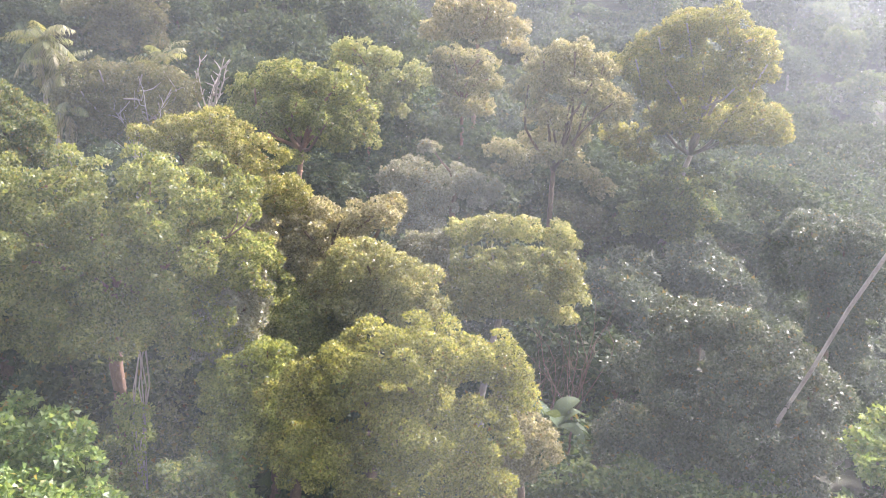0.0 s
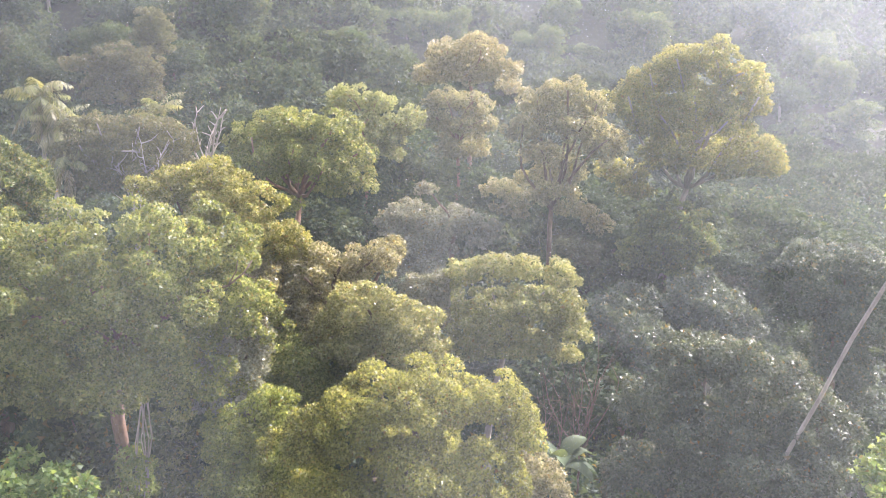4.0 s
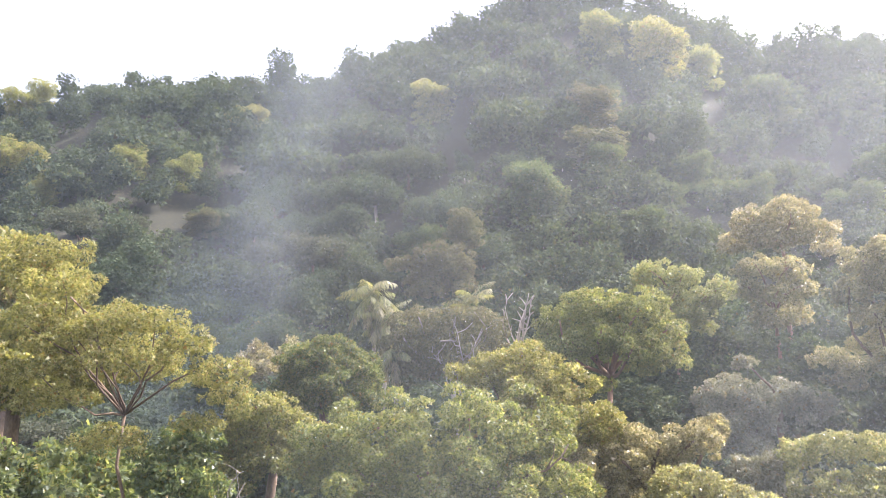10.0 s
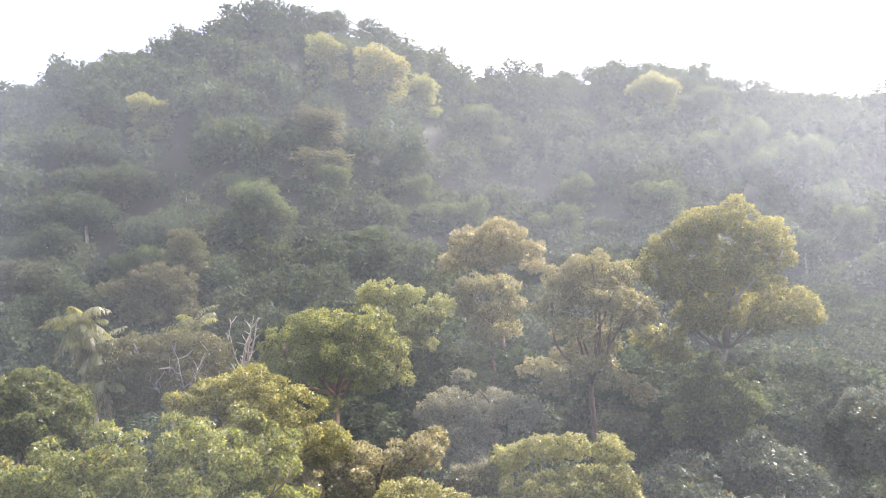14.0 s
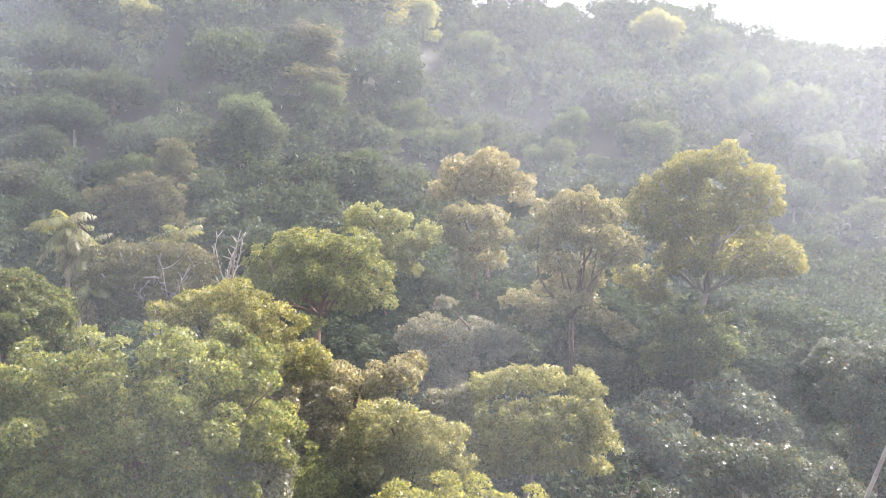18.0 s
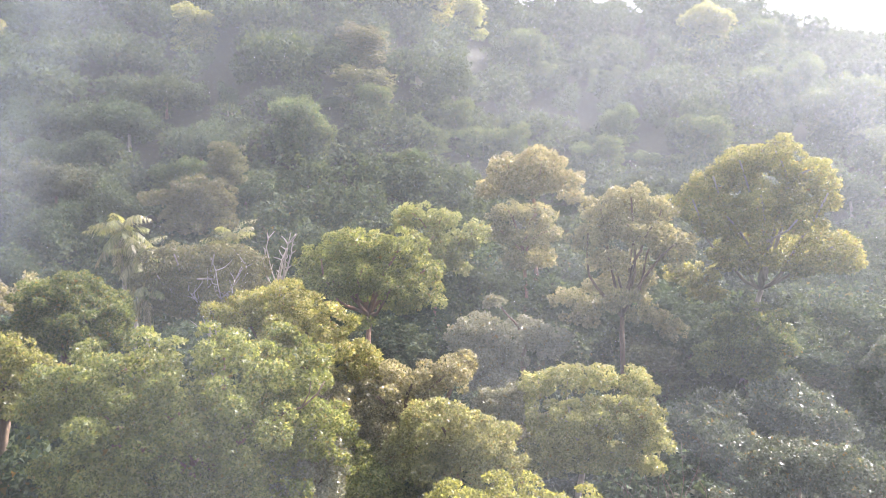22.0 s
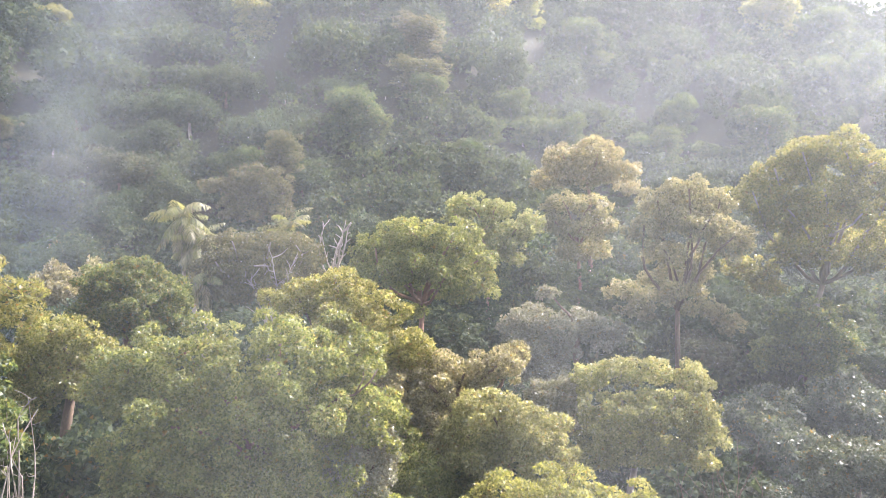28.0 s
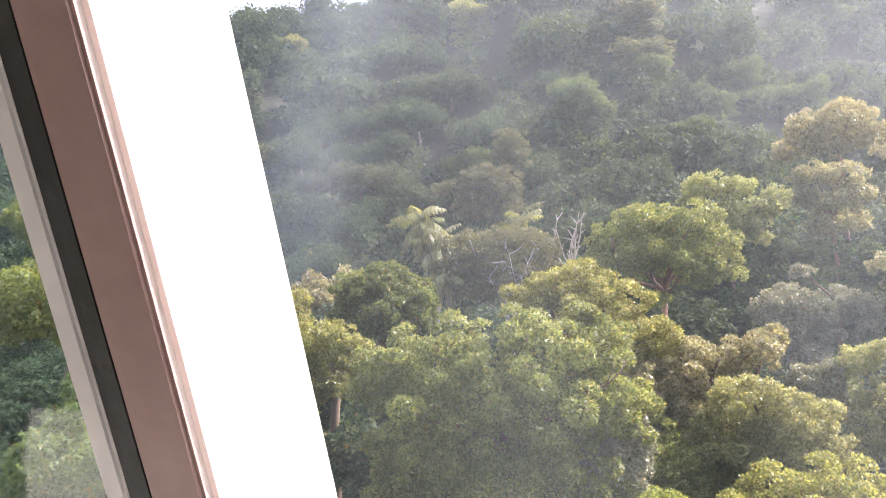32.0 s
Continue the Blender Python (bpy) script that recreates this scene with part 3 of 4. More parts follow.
tree("narrow olive-brown tree with upright boughs", -19.0, 77, 21.0, 1.8, 2.1, "rust", 0.27, seed=65, cover=1.5, trunk_r=0.13,
     lobes=[(-0.14, -0.6, 1.09, 1.42, 1.21, 1.01), (0.42, -0.79, -0.26, 1.11, 1.21, 1.31), (-0.84, -1.11, -0.21, 0.91, 1.01, 1.11), (0.8, -0.76, -1.17, 0.71, 0.71, 0.71), (-0.24, -1.05, -1.24, 1.01, 0.91, 0.81)])
tree("tall tree with open crown and pale limbs", 6.4, 52, 13.9, 4.1, 4.5, "pale", 0.22, seed=39, bark=BARK, trunk_r=0.19, limbs=10, cover=1.25, fork=0.7, front=1.05, lean=0.6,
     lobes=[(0.61, -0.62, 3.56, 1.54, 1.21, 0.89), (-1.06, -0.81, 2.91, 1.3, 1.13, 0.96), (-1.74, -1.83, 1.54, 1.02, 0.99, 0.96), (0.39, -1.27, 1.99, 1.71, 1.4, 1.09), (2.28, -0.56, 2.99, 0.89, 0.75, 0.61), (2.94, -1.51, 0.82, 1.16, 1.26, 1.37), (-0.65, -1.87, 0.26, 1.23, 0.99, 0.75), (-2.86, -1.94, -1.9, 1.16, 0.85, 0.55), (-1.32, -2.15, -2.31, 1.23, 0.92, 0.61), (0.16, -2.33, -1.81, 0.96, 0.72, 0.48), (-2.11, -2.03, -3.05, 1.09, 0.79, 0.48), (1.56, -1.82, -2.8, 1.16, 0.85, 0.55), (2.79, -0.88, -3.72, 1.09, 0.96, 0.82), (1.71, -1.49, 1.9, 1.16, 1.06, 0.96)])
tree("very tall tree with massive spreading crown and forked trunk", 15.4, 58, 16.2, 6.2, 5.2, "olive", 0.24, seed=40, bark=PALE_BARK, trunk_r=0.23, limbs=11, cover=1.3, fork=0.8, front=1.0, lean=-1.4,
     lobes=[(0.39, -1.57, 3.8, 1.75, 1.6, 1.45), (-1.63, -1.51, 3.37, 1.6, 1.45, 1.29), (2.17, -2.55, 2.65, 1.52, 1.45, 1.37), (-3.12, -1.71, 2.41, 1.6, 1.48, 1.37), (-4.25, -2.28, 1.02, 1.6, 1.48, 1.37), (3.19, -2.63, 1.4, 0.84, 0.99, 1.14), (-0.4, -2.51, 1.11, 2.51, 2.13, 1.75), (1.73, -3.58, 0.16, 1.45, 1.26, 1.07), (-2.21, -3.03, -0.07, 2.13, 1.83, 1.52), (3.41, -2.8, -1.75, 1.83, 1.64, 1.45), (1.98, -3.53, -2.56, 1.07, 0.91, 0.76), (-1.87, -2.97, -2.04, 1.75, 1.45, 1.14), (-0.3, -3.71, -2.01, 1.22, 1.03, 0.84), (-4.63, -1.42, -3.34, 1.6, 1.22, 0.84), (-3.63, -0.65, -4.56, 1.29, 0.95, 0.61), (4.63, -2.38, -2.29, 0.76, 0.88, 0.99)])
tree("creeper-covered tree standing before a tall trunk", 14.3, 56, 8.7, 3.1, 2.7, "green", 0.26, seed=41, under=0.8,
     lobes=[(0.8, -1.1, 1.43, 1.4, 1.32, 1.25), (1.78, -1.24, -0.08, 1.03, 1.07, 1.1), (-0.25, -2.13, -0.29, 1.54, 1.54, 1.54), (1.05, -1.36, -1.41, 1.32, 1.32, 1.32), (-1.78, -1.52, -0.61, 1.32, 1.32, 1.32), (-1.23, -1.23, 1.24, 0.96, 0.88, 0.81)])
tree("pale bushy tree in the valley", -2.6, 48, 9.1, 2.3, 2.3, "silver", 0.24, seed=42, under=0.7,
     lobes=[(-0.34, -0.68, 1.41, 1.26, 1.07, 0.88), (0.95, -0.69, 0.84, 1.07, 1.04, 1.01), (-1.26, -0.94, 0.89, 0.82, 0.79, 0.76), (1.32, -0.87, -0.26, 0.95, 0.95, 0.95), (-0.42, -1.32, -0.19, 1.45, 1.26, 1.07), (0.58, -1.43, -1.26, 1.39, 1.2, 1.01)])
tree("low pale tree in the valley", 0.3, 50, 10.4, 2.8, 1.7, "silver", 0.24, seed=43, under=0.7,
     lobes=[(0.74, -1.49, -0.3, 1.05, 0.85, 0.66), (1.9, -0.94, -0.56, 0.85, 0.69, 0.53), (1.27, -1.42, -1.09, 1.12, 0.85, 0.59), (-1.81, 0.41, 1.31, 0.72, 0.56, 0.39)])
tree("dull green thicket tree in shade", 12.4, 45, 5.6, 2.5, 3.2, "grey", 0.24, n=9, seed=44, under=0.8)
tree("dull green thicket tree below a tall trunk", 17.4, 50, 6.3, 2.6, 2.4, "grey", 0.24, n=9, seed=45, under=0.8)
# the left stand
tree("tall feathery tree with arching limbs and open crown", -40.8, 30, 15.4, 4.4, 3.3, "olive", 0.14, seed=51, trunk_r=0.07, limbs=13, cover=0.8, fork=0.75, front=0.5,
     lobes=[(-2.38, 0.22, 2.71, 1.48, 0.99, 0.51), (-3.02, -0.15, 2.11, 1.38, 1, 0.63), (-1.58, -1.81, 1.73, 1.18, 0.85, 0.51), (-0.27, -2.01, 0.61, 1.18, 0.87, 0.55), (0.92, -2.26, 0.57, 0.98, 0.71, 0.43), (1.79, -2.37, -0.2, 0.91, 0.71, 0.51), (-1.43, -1.86, 0.3, 1.48, 0.99, 0.51), (2.85, -2.08, -1.18, 1.02, 0.81, 0.59), (3.02, -1.34, -1.93, 0.79, 0.57, 0.35), (-2.72, -1.64, 0.54, 1.18, 0.85, 0.51), (-0.11, -2.75, -0.48, 1.18, 0.77, 0.35), (-1.94, -1.86, -1.6, 1.18, 0.75, 0.32), (2.11, -1.34, -2.71, 0.79, 0.55, 0.32), (-0.47, -1.65, -2.96, 1.18, 0.77, 0.35), (-2.41, -1.89, -0.7, 0.98, 0.65, 0.32)])
tree("feathery tree with layered yellow-green crown", -46.8, 33, 14.6, 3.2, 2.6, "olive", 0.16, n=11, seed=52, cover=1.2)
tree("olive-green tree standing above its neighbours", -46.5, 46, 17.6, 3.6, 2.6, "olive", 0.24, n=10, seed=53)
tree("pale tree veiled in mist", -32.4, 60, 11.4, 1.8, 2.2, "pale", 0.28, n=7, seed=54)
tree("pale slender tree veiled in mist", -30.4, 62, 12.0, 1.2, 1.6, "pale", 0.28, n=5, seed=55)
tree("green shrubby tree near the house", -46.0, 22, 11.6, 2.2, 2.4, "green", 0.16, n=9, seed=56, under=0.8)
tree("slender green tree in half shade", -37.2, 29, 10.8, 1.6, 2.4, "green", 0.17, n=7, seed=57)
tree("green tree in shade below an open crown", -42.0, 36, 9.0, 3.4, 3.4, "green", 0.3, n=9, seed=58, under=0.8)
tree("understorey tree at the forest edge, leaves darkened for shade", -35.0, 38, 7.4, 3.2, 3.0, "dark", 0.26, n=9, seed=59, under=0.8)
tree("understorey tree below golden boughs, leaves darkened for shade", -29.0, 32, 7.6, 2.4, 3.0, "dark", 0.26, n=8, seed=60, under=0.8)


# ---- trees of the hillside: a few forms, many times ----
def slope_form(label, leaf, hw, hh, stem, n, seed, size=0.27, cover=0.62):
    """A hillside tree with its foot at the origin."""
    rng = np.random.default_rng(seed)
    root = new("tree")
    tagged(root, label, "tree", "trees on the hillside")
    limb_part("trunk", bend(rng, (0, 0, -0.8), (0, 0, stem), 0.03, 5), 0.22, 0.12, PALE_BARK if seed % 2 else BARK, root, 6)
    shape = [(a, b, c + stem + hh * 0.5, rx, ry, rz) for a, b, c, rx, ry, rz in lobes_for(rng, hw, hh, n)]
    if stem > 4:
        # creepers hang down to the ground all round
        shape += [(0.45 * hw * math.cos(a), 0.45 * hw * math.sin(a), z * stem, hw * r, hw * r, 0.34 * stem)
                  for a, z, r in ((0.4, 0.8, 0.5), (2.3, 0.9, 0.48), (4.4, 0.75, 0.52), (1.2, 0.25, 0.55), (3.3, 0.3, 0.5), (5.4, 0.2, 0.58))]
    part("crown", quads_mesh("crown", foliage(rng, shape, size, cover, 0.35, 18), LEAF[leaf]), root)
    return root


FORMS = [slope_form("dense green tree on the misty hillside", "far", 3.2, 3.4, 2.2, 7, 101),
         slope_form("broad-crowned green tree on the hillside", "far", 3.8, 3.2, 2.4, 9, 102),
         slope_form("tall narrow green tree on the hillside", "far", 2.5, 4.0, 1.4, 6, 103),
         slope_form("dark green tree on the shaded hillside", "far", 3.4, 3.3, 2.2, 7, 104),
         slope_form("bright green hillside tree hung with creepers", "vine", 3.4, 3.4, 4.5, 7, 105),
         slope_form("russet-tinged tall tree on the hillside", "rust", 2.6, 3.8, 4.5, 6, 106),
         slope_form("low bushy green tree on the slope", "far", 3.0, 2.2, 0.6, 8, 107),
         slope_form("pale grey-green tree on the hillside", "hazy", 3.0, 3.0, 3.0, 7, 108),
         slope_form("hillside tree wholly draped in green creepers", "vine", 3.6, 3.2, 4.5, 9, 109),
         # Lighter olive leaves hold the sunlight on the high crowns.
         slope_form("sunlit yellow-green tree high on the hillside", "olive", 3.3, 3.3, 4.5, 8, 110)]
SIDE = [3.2, 4.0, 2.5, 3.4, 3.4, 2.6, 3.0, 3.0, 3.6, 3.3]
HALF = [3.4, 3.5, 4.0, 3.3, 3.4, 3.8, 2.2, 3.2, 3.2, 3.3]
used = set()
marked = []


def on_slope(k, az, d, s=1.0, turn=0.0, wide=1.0):
    at = polar(az, d)
    m = Matrix.Translation(at) @ Matrix.Rotation(turn, 4, "Z") @ Matrix.Diagonal((s * wide, s * wide, s, 1))
    if k in used:
        return copy_thing(FORMS[k], m)
    used.add(k)
    FORMS[k].matrix_basis = m
    return FORMS[k]


def seen_at(k, az, el, w, h):
    """A hillside tree whose crown stands el degrees above the window's level, w and h degrees to each side: it roots where the slope carries it."""
    if w > 1.3 * h:
        # a wide crown is two trees grown together
        seen_at(k, az - 0.6 * (w - h) - 0.3, el - 0.2 * h, h, 0.95 * h)
        return seen_at(k, az + 0.6 * (w - h) + 0.3, el, 1.1 * h, 1.05 * h)
    lift = radians(h) * (4.5 / HALF[k] + 0.5)
    d = min(range(62, 150), key=lambda d: abs(polar(az, d).z + lift * d - EYE_Z - d * math.tan(radians(el))))
    s = 1.15 * radians(h) * d / HALF[k]
    marked.append((az, d, 1.15 * w))
    return on_slope(k, az, d, s, az * 1.7, w / h * HALF[k] / SIDE[k])


# creeper-hung crowns along the foot of the slope, then those higher up
for n, (az, el, w, h) in enumerate((
        (-14.3, 6.0, 1.7, 1.4), (-13.6, 4.9, 1.3, 1.1), (-4.3, 6.9, 1.4, 1.1), (-2.9, 5.9, 1.6, 1.2), (-0.7, 5.1, 1.5, 1.3), (-7.3, 4.4, 1.6, 1.2), (-9.7, 7.8, 1.3, 1.3),
        (5.0, 5.0, 2.1, 1.5), (6.3, 6.3, 1.4, 1.1), (8.3, 4.1, 1.5, 1.2), (11.7, 5.4, 1.9, 1.6), (10.4, 4.0, 1.4, 1.1), (-21.7, 3.1, 2.3, 1.3), (-5.6, 5.6, 1.4, 1.1),
        (19.5, 7.2, 2.3, 1.6), (21.9, 5.3, 1.5, 1.4), (22.9, 3.1, 1.3, 1.3), (24.3, 1.3, 1.9, 1.5), (16.2, 8.7, 2.5, 1.4), (26.5, 4.6, 2.0, 1.6))):
    seen_at(4 if n % 2 else 8, az, el, w, h)
for k, az, el, w, h in ((5, -10.3, 10.8, 1.4, 1.3), (5, -10.2, 9.0, 1.5, 1.5), (8, 0.6, 11.2, 1.6, 1.5), (4, 1.6, 9.9, 1.1, 1.1), (4, 5.6, 9.4, 1.4, 1.0), (9, -46.7, 8.2, 1.9, 1.1),
                        (9, -45.2, 6.7, 1.1, 0.9), (9, -40.4, 8.6, 1.3, 1.1), (9, -37.1, 7.9, 1.3, 1.1), (9, -33.1, 11.2, 1.5, 0.8), (9, -20.9, 12.3, 1.6, 1.3), (9, -9.6, 15.8, 1.6, 1.5),
                        (9, -6.0, 15.0, 2.1, 1.9), (9, -3.3, 13.5, 1.4, 1.3), (5, -35.7, 4.5, 1.2, 0.9), (9, -46.0, 12.0, 1.5, 1.1), (9, 11.6, 12.2, 1.7, 1.3), (8, 14.8, 11.2, 1.6, 1.2)):
    seen_at(k, az, el, w, h)
rng = np.random.default_rng(7)
sites = []
tries = 0
far_away = []
while len(sites) < 470 and tries < 30000:
    tries += 1
    az, d = rng.uniform(-56, 36), math.sqrt(rng.uniform(60 ** 2, 149 ** 2))
    p = polar(az, d)
    if az > 16 and d < 82:
        continue
    # only low growth before the trees that stand out
    low = any(abs(az - a) < w + 1.2 and -13 < d - e < 2.5 for a, e, w in marked)
    if all((p.x - q.x) ** 2 + (p.y - q.y) ** 2 > 4.9 ** 2 for q in sites):
        sites.append(p)
        k = int(rng.choice(8, p=[0.25, 0.23, 0.1, 0.19, 0.0, 0.0, 0.12, 0.11]))
        s = rng.uniform(0.6, 1.25)
        if low:
            k, s = 6, s * 0.75
        elif d < 78:
            k, s = (6, s) if k in (2, 5) else (k, s * 0.7)
        turn, wide = rng.uniform(0, 6.28), rng.uniform(0.9, 1.25)
        if d > 99:
            far_away.append((k, p, s, turn, wide))
        else:
            on_slope(k, az, d, s, turn, wide)
for k in range(88):
    p = polar(rng.uniform(-3, 31) if k % 2 else rng.uniform(-56, -20), rng.uniform(133, 143))
    far_away.append((int(rng.choice([0, 1, 3])), p - Vector((0, 0, 1.2)), rng.uniform(0.7, 0.95), rng.uniform(0, 6.28), 1.15))
RIDGE_FORMS = []
for hw, hh, low, blade, dense in ((3.4, 3.2, 2.4, 0.5, 0.62), (4.0, 3.2, 2.4, 0.5, 0.62), (2.7, 3.8, 3.2, 0.5, 0.62), (3.2, 2.8, 2.0, 0.5, 0.62),
                                  (3.2, 3.4, 2.6, 0.38, 0.72), (3.6, 3.0, 2.4, 0.38, 0.72), (2.2, 4.2, 4.0, 0.38, 0.72), (3.0, 2.8, 2.0, 0.38, 0.72)):
    fr = np.random.default_rng(int(hw * 10 + blade * 100))
    RIDGE_FORMS.append(foliage(fr, [(a, b, c + low, rx, ry, rz) for a, b, c, rx, ry, rz in lobes_for(fr, hw, hh, 8)], blade, dense * 0.5, 0.25, 13))
blocks = []
for k, p, s, turn, wide in far_away:
    co = RIDGE_FORMS[k % 4 + (4 if math.hypot(p.x, p.y) > 127 else 0)]
    c, sn = math.cos(turn) * s * wide, math.sin(turn) * s * wide
    blocks.append(np.stack([co[..., 0] * c - co[..., 1] * sn + p.x, co[..., 0] * sn + co[..., 1] * c + p.y, co[..., 2] * s + p.z], -1))
tagged(new("far_woods", quads_mesh("far_woods", np.concatenate(blocks), LEAF["far"])), "dense misty woods along the ridge of the hill", "woods", kind="stuff")
# low trees on the valley floor
for _ in range(84):
    az, d = rng.uniform(-52, 30), rng.uniform(38, 63)
    room = (EYE_Z - d * math.tan(radians(8.8))) / 7.5
    on_slope(int(rng.choice([0, 1, 3, 6, 7])), az, d, min(room, rng.uniform(0.6, 1.1)), rng.uniform(0, 6.28), 1.15)


# ---- undergrowth ----
def undergrowth():
    rng = np.random.default_rng(3)
    lobes = []
    for _ in range(780):
        az, d = rng.uniform(-54, 36), math.sqrt(rng.uniform(15 ** 2, 76 ** 2))
        p = polar(az, d)
        r = rng.uniform(0.9, 1.8) * (1 + max(0, d - 40) / 60)
        lobes.append((p.x, p.y, p.z + 0.2, r, r, r * rng.uniform(0.5, 0.9)))
    v = np.concatenate([foliage(rng, [c], 0.32, 0.38, 0.0, 8) for c in lobes])
    tagged(new("undergrowth", quads_mesh("undergrowth", v, LEAF["dark"])), "dense undergrowth on the valley floor, darkened for shade", "undergrowth", kind="stuff")
    lobes = []
    for _ in range(34):
        p = polar(rng.uniform(11.5, 28), rng.uniform(25.5, 28))
        r = rng.uniform(0.9, 1.3)
        lobes.append((p.x, p.y, p.z + rng.uniform(2.9, 3.7), r, r, r * 0.9))
    for _ in range(34):
        p = polar(rng.uniform(5.0, 13.0), rng.uniform(23.5, 30))
        r = rng.uniform(0.8, 1.3)
        lobes.append((p.x, p.y, p.z + rng.uniform(0.6, 2.2), r, r, r * 0.9))
    v = np.concatenate([foliage(rng, [c], 0.2, 1.2, 0.0, 8) for c in lobes])
    tagged(new("ground_cover", quads_mesh("ground_cover", v, LEAF["vine"])), "bright green creepers heaped over low shrubs", "ground cover", kind="stuff")

    lobes = []
    for _ in range(520):
        p = polar(rng.uniform(-56, 36), math.sqrt(rng.uniform(62 ** 2, 142 ** 2)))
        r = rng.uniform(1.8, 3.0)
        lobes.append((p.x, p.y, p.z + 0.4, r, r, r * 0.6))
    for _ in range(260):
        p = polar(rng.uniform(-54, 16), rng.uniform(52, 90))
        r = rng.uniform(2.0, 3.4)
        lobes.append((p.x, p.y, p.z + 0.5, r, r, r * 0.7))
    v = np.concatenate([foliage(rng, [c], 0.42, 0.62, 0.0, 7) for c in lobes])
    tagged(new("slope_scrub", quads_mesh("slope_scrub", v, LEAF["far"])), "dark green scrub between the hillside trees", "scrub", kind="stuff")
    lobes = []
    for _ in range(150):
        p = polar(rng.uniform(15.5, 36), math.sqrt(rng.uniform(54 ** 2, 84 ** 2)))
        r = rng.uniform(1.5, 2.6)
        lobes.append((p.x, p.y, p.z + 0.5, r, r, r * 0.6))
    v = np.concatenate([foliage(rng, [c], 0.24, 0.5, 0.0, 9) for c in lobes])
    tagged(new("creeper_thicket", quads_mesh("creeper_thicket", v, LEAF["far"])), "thick green creepers blanketing the lower slope", "creepers", kind="stuff")


undergrowth()


# ---- palms, banana, dead trees, the leaning trunk ----
def frond_mesh(rng, length, rise, bow, leaflet, mat):
    """A feather frond along +x: a rib that rises at an angle, bows over and hangs, with drooping leaflets."""
    k = 34
    s = np.linspace(0, 1, k)
    ang = np.radians(rise - bow * s ** 0.8)
    step = length / (k - 1)
    pts = np.stack([np.cumsum(np.cos(ang)) * step, 0 * s, np.cumsum(np.sin(ang)) * step], 1)
    along = unit(np.gradient(pts, axis=0))
    out = []
    for sgn in (-1, 1):
        way = unit(along * 0.6 + np.array([0, sgn * 0.6, -0.6]) + rng.normal(size=(k, 3)) * 0.12)
        face = np.tile(np.array([0.5, 0, 1.0]), (k, 1))
        ln = leaflet * np.sin(np.pi * np.clip(s * 0.86 + 0.1, 0, 1)) ** 0.6 * (0.85 + 0.3 * rng.random(k))
        out.append(blades(rng, pts, way, face, ln, np.full(k, 0.06 + 0.02 * leaflet)))
    rib = []
    for i in range(k - 1):
        rib.append([pts[i] + (0, 0.025, 0), pts[i + 1] + (0, 0.015, 0), pts[i + 1] - (0, 0.015, 0), pts[i] - (0, 0.025, 0)])
    return quads_mesh("frond", np.concatenate(out + [np.array(rib)]), mat)


def palm(label, az, d, top, fronds, length, seed, r=0.13, droop=0.75):
    rng = np.random.default_rng(seed)
    foot = polar(az, d)
    root = new("palm_tree")
    root.location = foot
    tagged(root, label, "palm", "palms at the forest edge")
    h = top - foot.z
    limb_part("trunk", bend(rng, (0, 0, -0.3), (0.1, 0, h), 0.012, 9), r * 1.15, r * 0.8, PALE_BARK, root, 9)
    limb_part("crownshaft", [(0.1, 0, h), (0.1, 0, h + 0.5), (0.1, 0, h + 0.9)], r, r * 0.4, LEAF["vine"], root, 9)
    for k in range(fronds):
        low = k / fronds
        # Fronds get cream and pale leaf colours to look whitened by sunlight.
        me = frond_mesh(rng, length * rng.uniform(0.75, 1.2), 84 - 135 * low + rng.uniform(-14, 14), droop * (70 - 25 * low) * rng.uniform(0.7, 1.2), length * 0.38, LEAF["cream" if low < 0.6 else "pale"])
        fr = part("frond", me, root)
        fr.location = (0.1, 0, h + 0.75 - 0.6 * low)
        fr.rotation_euler = (0, 0, k * 2.4)
    return root


palm("slender palm with pale trunk and drooping sunlit fronds", -25.5, 60, 15.2, 30, 2.2, 71, 0.15, 1.3)
palm("slender palm with ragged fronds coloured as sunlit", -24.6, 59, 13.6, 24, 2.0, 72, 0.14, 1.4)
palm("short palm with hanging pale fronds on a white trunk", -24.1, 46.5, 12.4, 13, 1.4, 73, 0.13, 1.4)
palm("palm half hidden behind a dark crown", -18.9, 60, 14.4, 20, 2.0, 74, 0.15, 1.2)


def banana(az, d, seed):
    rng = np.random.default_rng(seed)
    root = new("banana_plant")
    root.location = polar(az, d)
    tagged(root, "banana plant with broad torn green leaves", "banana plant")
    limb_part("stem", [(0, 0, -0.2), (0.05, 0, 2.0), (0.05, 0, 4.3)], 0.17, 0.09, LEAF["vine"], root, 9)
    for k in range(9):
        ln, w = rng.uniform(1.5, 2.1), 0.34
        v, f = [], []
        for i in range(9):
            s = i / 8
            x, z = ln * s * (1 - 0.15 * s), ln * (0.75 * s - 0.75 * s * s)
            ww = w * (0.12 + math.sin(math.pi * min(1, s * 0.92 + 0.06)) ** 0.7) * (0.85 + 0.3 * rng.random()) / 1.1
            v += [(x, -ww, z + 0.10), (x, 0, z), (x, ww, z + 0.10)]
            if i:
                a = 3 * i
                f += [(a - 3, a - 2, a + 1, a), (a - 2, a - 1, a + 2, a + 1)]
        lf = part("leaf", mesh_of("leaf", v, f, LEAF["dark"]), root)
        lf.location = (0.05, 0, 4.1)
        lf.rotation_euler = (0, radians(rng.uniform(-45, 15)), k * 2.4 + rng.uniform(-0.3, 0.3))
    return root


banana(8.2, 30, 81)


